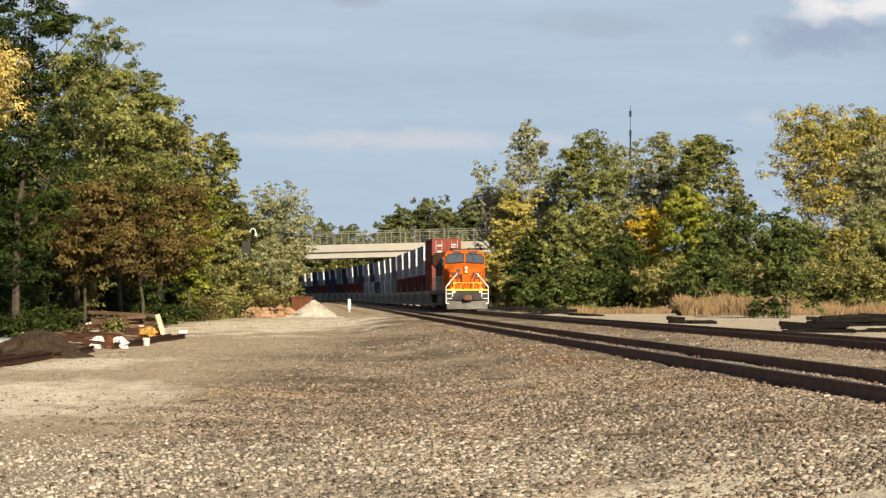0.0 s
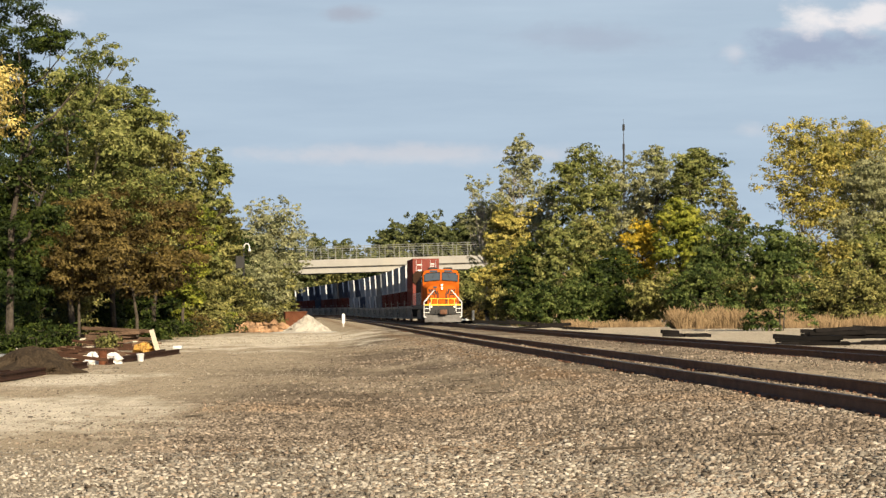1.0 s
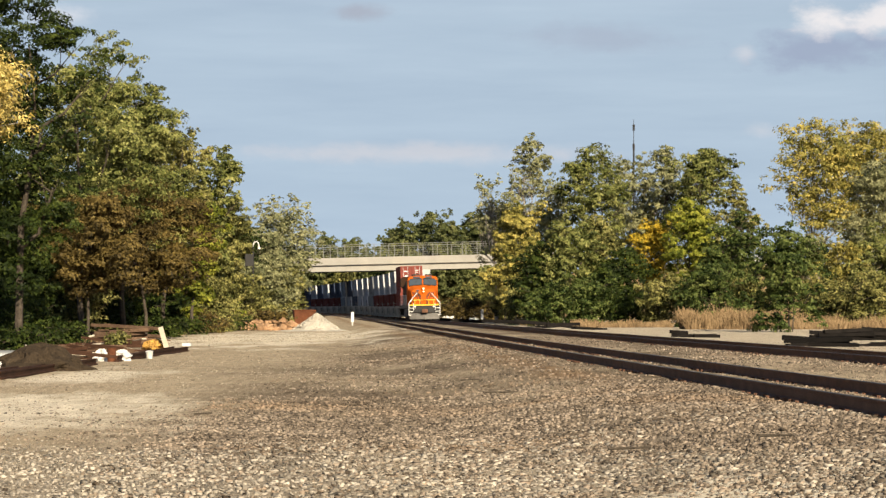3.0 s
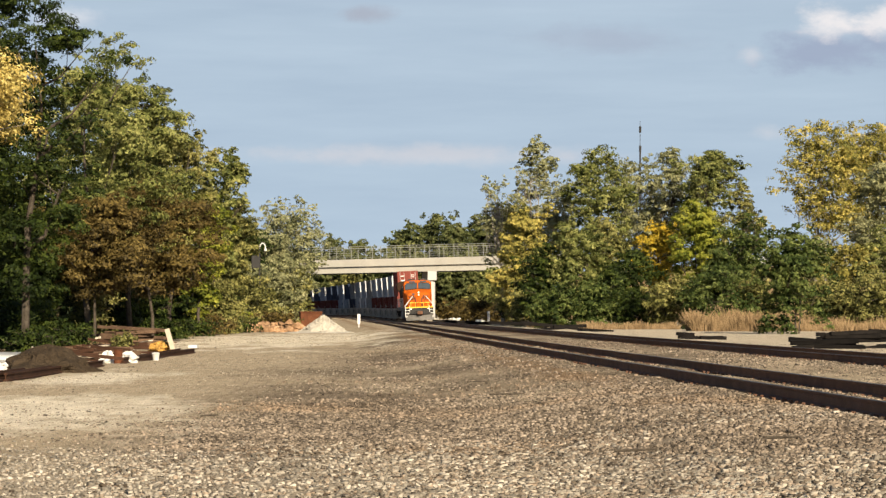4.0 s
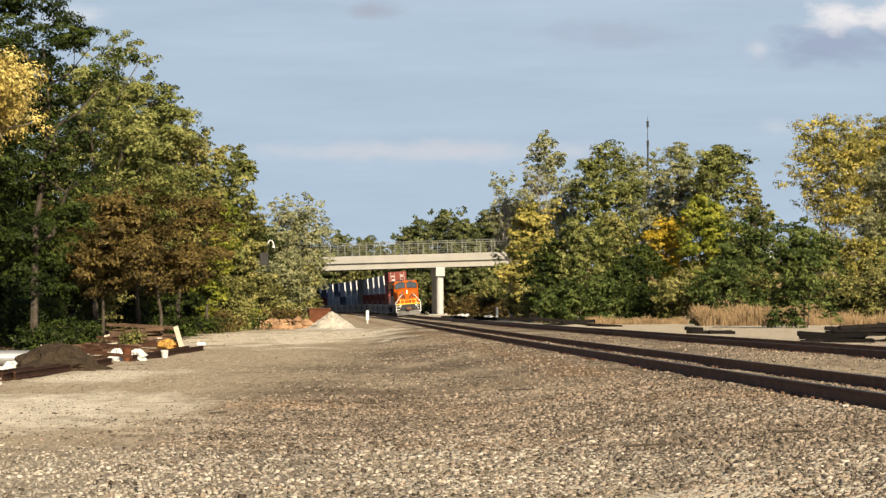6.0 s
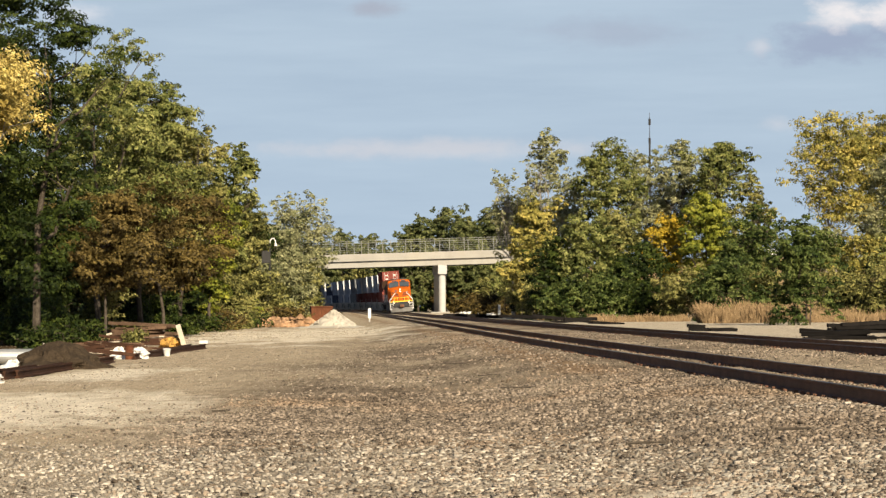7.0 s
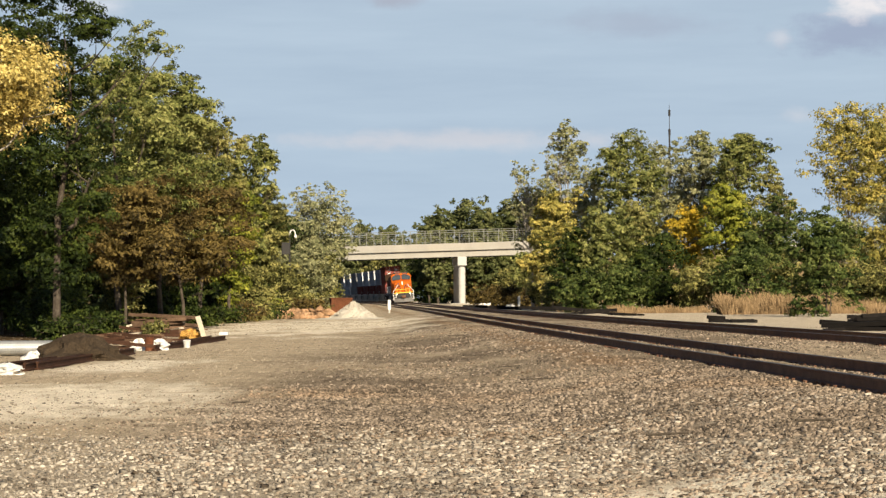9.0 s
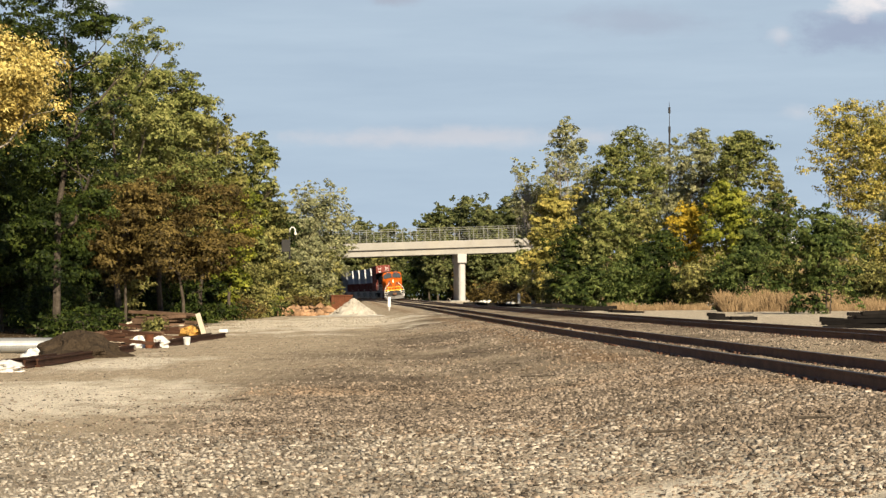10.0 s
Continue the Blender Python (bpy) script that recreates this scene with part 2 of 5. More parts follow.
    l.new(bp.outputs[0], p.inputs["Normal"])
    return m


GRAVEL = ground_material()
STONE = material("ballast_stone", (0.094, 0.074, 0.056), (0.26, 0.214, 0.166), 0.4, 30, 0.9, bump=0.3, dist=0.01, island=0.75, dirt=(0.208, 0.152, 0.104))
STEEL = material("rusty_rail", (0.075, 0.036, 0.021), (0.18, 0.088, 0.05), 3, 40, 0.75, 0.2, 0.4, 0.004)
RAILTOP = material("worn_rail_top", (0.05, 0.045, 0.042), (0.14, 0.13, 0.12), 3, 60, 0.5, 0.7, 0.2, 0.002)
TIE = material("creosoted_tie", (0.004, 0.0036, 0.0032), (0.012, 0.01, 0.009), 4, 50, 0.85, bump=0.6, per_object=0.4)
CONCRETE = material("bridge_concrete", (0.264, 0.252, 0.224), (0.336, 0.324, 0.292), 0.5, 9, 0.85, bump=0.2, dirt=(0.32, 0.296, 0.248))
PIERCON = material("pier_concrete", (0.36, 0.352, 0.336), (0.464, 0.456, 0.432), 0.8, 9, 0.85, bump=0.2)
# near-black: the shade below the bridge deck is in this colour
SOFFIT = material("shaded_girder_concrete", (0.024, 0.024, 0.024), (0.056, 0.052, 0.048), 1, 9, 0.7)
GALV = material("galvanised_steel", (0.42, 0.43, 0.43), (0.56, 0.57, 0.56), 5, 40, 0.5, 0.5, 0.1)
RAILING = material("weathered_railing", (0.17, 0.175, 0.155), (0.25, 0.25, 0.23), 5, 40, 0.8, 0.0, 0.1)
CULVERT = material("dull_galvanised_pipe", (0.28, 0.29, 0.29), (0.4, 0.41, 0.41), 3, 30, 0.5, 0.6, 0.2)
GRASS = material("dry_grass", (0.12, 0.08, 0.042), (0.27, 0.19, 0.105), 1.2, 9, 0.9, bump=0, island=0.35)
ORANGE = material("orange_paint", (0.4, 0.08, 0.0048), (0.48, 0.1024, 0.0072), 1.2, 20, 0.8, bump=0.05, dirt=(0.48, 0.096, 0.016))
BLACK = material("black_paint", (0.012, 0.012, 0.012), (0.03, 0.028, 0.026), 1.5, 20, 0.6, bump=0.1)
DIRTY = material("dusty_grey_steel", (0.08, 0.0744, 0.068), (0.168, 0.16, 0.148), 1.5, 20, 0.7, bump=0.2)
YELLOW = material("yellow_paint", (0.75, 0.42, 0.03), (0.85, 0.52, 0.06), 3, 30, 0.5, bump=0.05)
WHITE = material("white_paint", (0.58, 0.57, 0.54), (0.7, 0.69, 0.67), 2, 30, 0.5, bump=0.05)
RUST = material("rusted_sheet", (0.072, 0.028, 0.0144), (0.144, 0.056, 0.028), 2, 20, 0.85, bump=0.3)


def glass_material():
    m, n, l, p = nodes_of("dark_window_glass")
    p.inputs["Base Color"].default_value = (0.05, 0.065, 0.08, 1)
    p.inputs["Roughness"].default_value = 0.08
    return m


def lamp_material():
    m, n, l, p = nodes_of("lit_headlight")
    p.inputs["Emission Color"].default_value = (1.0, 0.74, 0.36, 1)
    p.inputs["Emission Strength"].default_value = 1.0
    return m


GLASS, LIT = glass_material(), lamp_material()


# ---- mesh helpers ----
def part(name, bm, mat, parent=None, label=""):
    if isinstance(bm, bmesh.types.BMesh):
        bmesh.ops.recalc_face_normals(bm, faces=bm.faces)
        me = bpy.data.meshes.new(name)
        bm.to_mesh(me)
        bm.free()
    else:
        me = bm
    if not me.materials:
        me.materials.append(mat)
    ob = new(name, me)
    ob.parent = parent
    return tagged(ob, label)


def box(bm, x0, x1, y0, y1, z0, z1, bevel=0.0):
    made = bmesh.ops.create_cube(bm, size=1)["verts"]
    for v in made:
        v.co = ((x0 + x1) / 2 + v.co.x * (x1 - x0), (y0 + y1) / 2 + v.co.y * (y1 - y0), (z0 + z1) / 2 + v.co.z * (z1 - z0))
    if bevel:
        es = list({e for v in made for e in v.link_edges})
        bmesh.ops.bevel(bm, geom=es, offset=bevel, segments=2, affect="EDGES", profile=0.6)
    return bm


def boxed(*a, bevel=0.0):
    return box(bmesh.new(), *a, bevel=bevel)


def tube(bm, a, b, r0, r1=None, n=8):
    """A tapered round bar from a to b."""
    a, b = Vector(a), Vector(b)
    r1 = r0 if r1 is None else r1
    q = (b - a).to_track_quat("Z", "Y")
    rings = [[bm.verts.new(p + q @ Vector((r * math.cos(6.2832 * i / n), r * math.sin(6.2832 * i / n), 0))) for i in range(n)] for p, r in ((a, r0), (b, r1))]
    for i in range(n):
        bm.faces.new((rings[0][i], rings[0][(i + 1) % n], rings[1][(i + 1) % n], rings[1][i]))
    bm.faces.new(rings[0][::-1]), bm.faces.new(rings[1])
    return bm


def prism(bm, outline, y0, y1):
    """An outline in x and z, drawn from y0 to y1."""
    a = [bm.verts.new((x, y0, z)) for x, z in outline]
    b = [bm.verts.new((x, y1, z)) for x, z in outline]
    k = len(a)
    for i in range(k):
        bm.faces.new((a[i], a[(i + 1) % k], b[(i + 1) % k], b[i]))
    bm.faces.new(a[::-1]), bm.faces.new(b)
    return bm


def quick_mesh(name, verts, faces_flat, per):
    """A mesh from numpy arrays: verts (n, 3), faces of per corners each."""
    me = bpy.data.meshes.new(name)
    nf = len(faces_flat) // per
    me.vertices.add(len(verts)), me.loops.add(nf * per), me.polygons.add(nf)
    me.vertices.foreach_set("co", np.asarray(verts, np.float32).ravel())
    me.loops.foreach_set("vertex_index", np.asarray(faces_flat, np.int32))
    me.polygons.foreach_set("loop_start", np.arange(0, nf * per, per, dtype=np.int32))
    me.update(calc_edges=True)
    return me


def thing(name, m, label, category, group="", kind=""):
    ob = new(name)
    ob.empty_display_size = 0.2
    ob.matrix_basis = m
    return tagged(ob, label, category, group, kind)


# ---- plan: two tracks, as x over y ----
B_FIT = np.polyfit([10, 62, 100, 150, 200, 260, 296, 320, 368, 404, 441, 514, 600, 700], [13.7, 10.2, 7.5, 4.5, 1.62, -1.45, -3.45, -4.9, -8.15, -11.05, -14.45, -22.2, -34.0, -51.0], 5)
A_FIT = np.polyfit([10, 31, 97, 181, 253, 296, 320, 368, 404, 441, 514, 600, 700], [6.7, 5.55, 2.05, -2.4, -5.7, -7.9, -9.35, -12.6, -15.5, -18.9, -26.6, -38.4, -55.4], 5)
RAIL = 0.52  # height of the rail tops


def track_x(fit, y):
    return float(np.polyval(fit, y))


def climb(y):
    """The tracks rise a little beyond the bridge."""
    f = np.clip((np.asarray(y, float) - 320) / 120, 0, 1)
    return 0.28 * f * f * (3 - 2 * f)


def track_pose(fit, y, z, half=6.0):
    a, b = track_x(fit, y - half), track_x(fit, y + half)
    bank = -4.5 * min(1.0, max(0.0, (y - 260) / 100))  # the curve's outer rail stands higher
    return Matrix.Translation(((a + b) / 2, y, z + float(climb(y)))) @ Matrix.Rotation(math.atan2(a - b, 2 * half), 4, "Z") @ Matrix.Rotation(radians(bank), 4, "Y")


def ground_z(x, y):
    """The lot is level; the ballast of the tracks stands above it."""
    x, y = np.asarray(x, float), np.clip(np.asarray(y, float), -60, 700)
    u, v = x - np.polyval(A_FIT, y), x - np.polyval(B_FIT, y)
    up = np.clip((u + 5.2) / 3.4, 0, 1)
    down = np.clip((7.0 - v) / 4.6, 0, 1)
    side = up * up * (3 - 2 * up)
    return 0.345 * side * (0.35 + 0.65 * down) + climb(y) * side


def build_ground():
    ys = np.concatenate([[-3000, -600, -100], np.arange(-10, 14, 6), np.arange(16, 60, 0.35), np.arange(60, 130, 1.0), np.arange(130, 480, 4.0), [500, 560, 640, 800, 1200, 2000, 3500]])
    rel = np.concatenate([[-3000, -900, -300, -120, -60, -30], np.arange(-22, -8, 1.0), np.arange(-8, 12, 0.3), np.arange(12, 26, 1.0), [30, 45, 60, 90, 140, 300, 900, 3000]])
    yy, xx = np.meshgrid(ys, rel, indexing="ij")
    zz = ground_z(xx, yy)
    rng = np.random.default_rng(5)
    rough = np.array([noise.noise((x * 0.35, y * 0.35, 0)) for x, y in zip(xx.ravel(), yy.ravel())]).reshape(zz.shape)
    zz = zz + rough * 0.035 + rng.normal(0, 0.006, zz.shape)
    zz[(np.abs(xx) > 200) | (yy > 1000) | (yy < -50)] = 0
    i = np.arange(len(ys) * len(rel)).reshape(len(ys), len(rel))
    f = np.stack([i[:-1, :-1], i[:-1, 1:], i[1:, 1:], i[1:, :-1]], -1)
    me = quick_mesh("ground", np.stack([xx, yy, zz], -1).reshape(-1, 3), f.ravel(), 4)
    ob = part("ground", me, GRAVEL)
    tagged(ob, "tan and grey gravel yard with worn dirt patches", "ground", kind="structure")


build_ground()


def rail_mesh(fit, side, lo, hi, step):
    """One flat-bottom rail along the track, side metres from its centre line."""
    prof = ((-0.075, -0.19), (0.075, -0.19), (0.075, -0.17), (0.012, -0.14), (0.012, -0.045), (0.036, -0.03), (0.036, -0.004), (0.028, 0), (-0.028, 0), (-0.036, -0.004), (-0.036, -0.03), (-0.012, -0.045), (-0.012, -0.14), (-0.075, -0.17))
    bm, last = bmesh.new(), None
    for y in np.arange(lo, hi, step):
        m = track_pose(fit, float(y), RAIL, 0.5)
        ring = [bm.verts.new(m @ Vector((side + px, 0, pz))) for px, pz in prof]
        if last:
            k = len(ring)
            for j in range(k):
                fc = bm.faces.new((last[j], last[(j + 1) % k], ring[(j + 1) % k], ring[j]))
                fc.material_index = 1 if j in (6, 7, 8) else 0
        last = ring
    return bm


def build_track(fit, label, lo, group):
    root = thing("railway_track", pose(0, 0, 0), label, "railway track", group)
    for side in (-0.7535, 0.7535):
        r = part("rail", rail_mesh(fit, side, lo, 640, 2.0), STEEL, root)
        r.data.materials.append(RAILTOP)
    tie = boxed(-1.3, 1.3, -0.115, 0.115, -0.16, 0.0, bevel=0.012)
    first = part("tie", tie, TIE, root)
    plate = boxed(-0.19, 0.19, -0.1, 0.1, 0.0, 0.02)
    for dx, dy in ((-0.11, -0.05), (-0.11, 0.06), (0.11, 0.04), (0.11, -0.06)):
        box(plate, dx - 0.015, dx + 0.015, dy - 0.012, dy + 0.012, 0.0, 0.065)
    box(plate, -0.09, 0.09, 0.085, 0.115, -0.02, 0.035)
    me_t, me_p = first.data, part("tie_plate", plate, STEEL, first).data
    bpy.data.objects.remove(first.children[0])
    ys = np.arange(max(lo, 26) + 0.2, 640, 0.51)
    for k, y in enumerate(ys[:290]):
        t = first
        if k:
            t = new("tie", me_t)
            t.parent = root
        for side in (-0.7535, 0.7535):
            q = new("tie_plate", me_p)
            q.parent, q.location = t, (side, 0, 0.045)
        t.matrix_basis = track_pose(fit, float(y), RAIL - 0.26, 0.5) @ pose(random.uniform(-0.03, 0.03), 0, 0, 0, 0, random.uniform(-1, 1))


# ---- the road bridge over the tracks ----
def build_bridge():
    # local x runs along the bridge; it climbs a little to the right
    root = thing("road_bridge", pose(-3.54, 439.8, -0.158, 0, -1.4, -3) @ Matrix.Scale(1.105, 4), "pale concrete road bridge with steel railing over tracks", "bridge")
    part("deck", boxed(-46, 24, 0, 11.5, 8.45, 8.7), CONCRETE, root)
    for y0, name in ((-0.35, "parapet"), (11.45, "parapet")):
        b = bmesh.new()
        box(b, -46, 24, y0, y0 + 0.4, 8.42, 9.5, bevel=0.02)
        part(name, b, CONCRETE, root)
    for y in (0.35, 3.7, 7.2, 10.6):
        b = bmesh.new()
        box(b, -46, 24, y - 0.28, y + 0.28, 7.62, 8.42)
        box(b, -46, 24, y - 0.42, y + 0.42, 7.5, 7.62)
        # girders behind the front one are painted dark for the shade under the deck
        part("girder", b, CONCRETE if y < 1 else SOFFIT, root)
    for y0 in (-0.16, 11.64):
        rail = part("railing", boxed(-46, 24, y0 - 0.03, y0 + 0.03, 11.36, 11.42), RAILING, root)
        for z in (9.72, 10.05, 10.38, 10.71, 11.04):
            part("bar", boxed(-46, 24, y0 - 0.01, y0 + 0.01, z, z + 0.02), RAILING, rail)
        post = None
        for i in range(33):
            if post is None:
                post = part("post", boxed(-0.04, 0.04, -0.04, 0.04, 9.5, 11.42), RAILING, rail)
                me = post.data
            else:
                post = new("post", me)
                post.parent = rail
            post.location = (-46 + i * 2.16, y0, 0)
    pier = thing("bridge_pier", pose(-3.32, 439.8, -0.158, 0, 0, 4.5) @ Matrix.Scale(1.105, 4), "concrete wall pier with rounded nose and cap beam", "bridge pier")
    part("cap_beam", boxed(-0.66, 0.66, -0.2, 11.7, 6.2, 7.5, bevel=0.04), PIERCON, pier)
    b = bmesh.new()
    ring = [(0.52 * math.cos(a), 0.75 - 0.55 * math.sin(a)) for a in np.linspace(0, math.pi, 13).tolist()] + [(-0.52, 11.2), (0.52, 11.2)]
    lo = [b.verts.new((x, y, 0.1)) for x, y in ring]
    hi_v = [b.verts.new((x, y, 6.2)) for x, y in ring]
    for i in range(len(ring)):
        j = (i + 1) % len(ring)
        b.faces.new((lo[i], lo[j], hi_v[j], hi_v[i]))
    b.faces.new(lo), b.faces.new(hi_v)
    part("pier_wall", b, PIERCON, pier)
    part("footing", boxed(-1.8, 1.8, -0.8, 12.2, 0.0, 0.66, bevel=0.05), CONCRETE, pier)
    # earth banks that carry the road on either side
    for name, x0, x1, fx in (("embankment", -442, -52, 1), ("embankment", 23.2, 464, -1)):
        b = bmesh.new()
        toe = 15.5
        lo, hi = (x0, x1) if fx > 0 else (x1, x0)
        top = 9.0
        vs = [b.verts.new(p) for p in ((lo, 420, 0), (hi + fx * toe, 420, 0), (hi + fx * toe, 473, 0), (lo, 473, 0), (lo, 437.5, top), (hi, 437.5, top), (hi, 455.5, top), (lo, 455.5, top))]
        for q in ((0, 1, 5, 4), (1, 2, 6, 5), (2, 3, 7, 6), (4, 5, 6, 7), (3, 0, 4, 7)):
            b.faces.new([vs[j] for j in q])
        tagged(part(name, b, BANK), "grassy earth bank carrying the road", "embankment", kind="structure")


BANK = material("bank_grass", (0.13, 0.09, 0.045), (0.27, 0.195, 0.105), 0.3, 6, 0.95, bump=0.8, dist=0.1)
build_bridge()


# ---- the train ----
def wheelset_truck(parent, y, axles, wheel_r, mat):
    """A bogie: side frames with wheels, in the vehicle's space."""
    half = (axles - 1) * 0.9
    tr = part("truck", boxed(-1.02, 1.02, y - half - 0.3, y + half + 0.3, 0.45, 0.7, bevel=0.03), mat, parent)
    for sx in (-1.1, 1.1):
        b = bmesh.new()
        box(b, sx - 0.09, sx + 0.09, y - half - 0.45, y + half + 0.45, 0.42, 0.86, bevel=0.04)
        part("side_frame", b, mat, tr)
    for i in range(axles):
        yy = y - half + i * 1.8
        b = bmesh.new()
        tube(b, (-0.82, yy, wheel_r), (-0.69, yy, wheel_r), wheel_r, n=24)
        tube(b, (0.69, yy, wheel_r), (0.82, yy, wheel_r), wheel_r, n=24)
        tube(b, (-1.0, yy, wheel_r), (1.0, yy, wheel_r), 0.09)
        part("wheelset", b, STEEL, tr)


# orange hood whose side shade is put into the colour as dark brown
HOOD = material("shaded_orange_hood", (0.024, 0.0144, 0.0096), (0.056, 0.0272, 0.0144), 0.8, 14, 0.85, bump=0.1)


def build_locomotive():
    """Front towards -y, rail top at z 0, 22.3 m long, centred."""
    L = thing("locomotive", pose(0, 0, 0), "orange and black diesel freight locomotive with lit headlights", "locomotive")
    F = -11.15
    part("underframe", boxed(-1.5, 1.5, F + 0.5, 10.9, 1.18, 1.5, bevel=0.03), BLACK, L)
    # body and hood
    b = bmesh.new()
    prism(b, ((-1.25, 1.5), (1.25, 1.5), (1.25, 3.6), (0.95, 4.05), (-0.95, 4.05), (-1.25, 3.6)), -5.4, 8.2)
    part("hood", b, HOOD, L, "orange engine hood painted dark for its shaded side")
    b = bmesh.new()
    prism(b, ((-1.27, 1.5), (1.27, 1.5), (1.27, 2.2), (-1.27, 2.2)), -5.38, 8.18)
    part("lower_stripe", b, BLACK, L, "black lower side panel")
    b = bmesh.new()
    prism(b, ((-1.2, 1.5), (1.2, 1.5), (1.2, 3.3), (1.56, 3.65), (1.56, 4.35), (1.2, 4.6), (-1.2, 4.6), (-1.56, 4.35), (-1.56, 3.65), (-1.2, 3.3)), 8.22, 10.7)
    part("radiator", b, HOOD, L)
    part("roof_vent", boxed(-0.7, 0.7, -2.5, 4.5, 4.05, 4.45, bevel=0.05), BLACK, L)
    part("exhaust_stack", boxed(-0.3, 0.3, 0.5, 1.6, 4.45, 4.62, bevel=0.04), BLACK, L)
    # cab
    b = bmesh.new()
    prism(b, ((-1.52, 1.5), (1.52, 1.5), (1.52, 4.12), (1.38, 4.38), (0.7, 4.5), (-0.7, 4.5), (-1.38, 4.38), (-1.52, 4.12)), -8.3, -5.42)
    bmesh.ops.bevel(b, geom=[e for e in b.edges if e.calc_length() > 2.0], offset=0.04, segments=2, affect="EDGES")
    cab = part("cab", b, ORANGE, L, "orange driver cab")
    part("air_conditioner", boxed(-1.0, -0.25, -7.9, -6.2, 4.48, 4.66, bevel=0.04), BLACK, cab)
    part("roof_box", boxed(0.3, 1.0, -7.9, -6.4, 4.46, 4.66, bevel=0.04), BLACK, cab)
    for sx in (-1, 1):
        b = bmesh.new()
        prism(b, [(sx * x, z) for x, z in ((0.1, 3.62), (1.36, 3.5), (1.36, 4.02), (1.26, 4.14), (0.1, 4.2))], -8.36, -8.28)
        w = part("windshield", b, GLASS, cab, "dark windshield pane")
        fr = bmesh.new()
        for (xa, za), (xb, zb) in (((0.08, 3.6), (1.4, 3.48)), ((1.4, 3.48), (1.4, 4.05)), ((0.08, 4.23), (1.28, 4.17)), ((0.08, 3.6), (0.08, 4.23))):
            tube(fr, (sx * xa, -8.36, za), (sx * xb, -8.36, zb), 0.035, n=6)
        part("window_frame", fr, BLACK, w)
        part("wiper", tube(bmesh.new(), (sx * 0.5, -8.4, 4.18), (sx * 0.75, -8.4, 3.7), 0.015, n=5), BLACK, w)
        part("side_window", boxed(*sorted((sx * 1.5, sx * 1.545)), -7.6, -6.0, 3.35, 4.0), GLASS, cab)
        part("number_board", boxed(*sorted((sx * 0.28, sx * 0.95)), -8.34, -8.26, 4.26, 4.42, bevel=0.01), GLASS, cab)
    part("centre_post", boxed(-0.06, 0.06, -8.38, -8.28, 3.6, 4.25), ORANGE, cab)
    # nose, narrowing to the front
    b = bmesh.new()
    back = [b.verts.new(p) for p in ((-1.48, -8.32, 1.5), (1.48, -8.32, 1.5), (1.48, -8.32, 3.2), (1.1, -8.32, 3.5), (-1.1, -8.32, 3.5), (-1.48, -8.32, 3.2))]
    front = [b.verts.new(p) for p in ((-1.2, -9.85, 1.5), (1.2, -9.85, 1.5), (1.2, -9.75, 2.85), (0.85, -9.7, 3.1), (-0.85, -9.7, 3.1), (-1.2, -9.75, 2.85))]
    for i in range(6):
        b.faces.new((front[i], front[(i + 1) % 6], back[(i + 1) % 6], back[i]))
    b.faces.new(front), b.faces.new(back)
    bmesh.ops.bevel(b, geom=list(b.edges), offset=0.06, segments=2, affect="EDGES")
    nose = part("nose", b, ORANGE, L, "orange sloped nose")
    hl = part("headlight_housing", boxed(-0.15, 0.15, -9.92, -9.6, 2.74, 3.3, bevel=0.04), ORANGE, nose)
    for z in (2.88, 3.15):
        part("headlight", tube(bmesh.new(), (0, -9.95, z), (0, -9.9, z), 0.085, n=16), LIT, hl, "lit headlight")
    part("nose_window", boxed(-0.72, -0.42, -9.8, -9.68, 2.9, 3.06), GLASS, nose, "small dark nose window")
    for sx in (-1, 1):
        for xa, xb, z0, z1 in ((0.42, 0.54, 2.42, 2.84), (0.66, 0.78, 2.5, 2.84), (0.9, 1.0, 2.58, 2.84), (0.6, 1.12, 2.36, 2.44)):
            s = bmesh.new()
            prism(s, [(sx * x, z) for x, z in ((xa, z0), (xb, z0), (xb + 0.12, z1), (xa + 0.12, z1))], -9.86, -9.74)
            part("emblem_bar", s, BLACK, nose, "black emblem shape")
    part("nose_door", boxed(-0.34, 0.34, -9.93, -9.8, 1.56, 2.7, bevel=0.02), ORANGE, nose, "orange nose door")
    for sx in (-1, 1):
        part("door_gap", boxed(*sorted((sx * 0.35, sx * 0.4)), -9.9, -9.84, 1.56, 2.72), BLACK, nose, "dark gap beside the nose door")
    for x in (-1.0, -0.62, -0.3, 0.3, 0.62, 1.0):
        part("grab_iron", tube(bmesh.new(), (x, -9.95, 1.62), (x, -9.93, 2.6 - abs(x) * 0.3), 0.022, n=6), BLACK, nose, "dark grab iron")
    for sx in (-1, 1):
        part("brace_rail", tube(bmesh.new(), (sx * 0.7, F + 0.02, 2.75), (sx * 1.56, F - 0.02, 1.75), 0.04, n=6), WHITE, nose, "white slanted hand rail")
    part("nose_stripe", boxed(-1.18, 1.18, -9.895, -9.84, 1.98, 2.08), YELLOW, nose)
    # walkway, steps, pilot and plough
    part("front_platform", boxed(-1.52, 1.52, F + 0.05, -8.4, 1.42, 1.55, bevel=0.02), BLACK, L)
    pil = part("pilot", boxed(-1.5, 1.5, F, F + 0.15, 0.75, 1.5, bevel=0.03), BLACK, L)
    for x in (-0.95, 0.95):
        part("ditch_light", tube(bmesh.new(), (x, F - 0.1, 1.36), (x, F + 0.0, 1.36), 0.06, n=14), LIT, pil, "lit ditch light")
    part("yellow_sill", boxed(-1.5, 1.5, F - 0.04, F + 0.02, 1.46, 1.58), YELLOW, pil)
    b = bmesh.new()
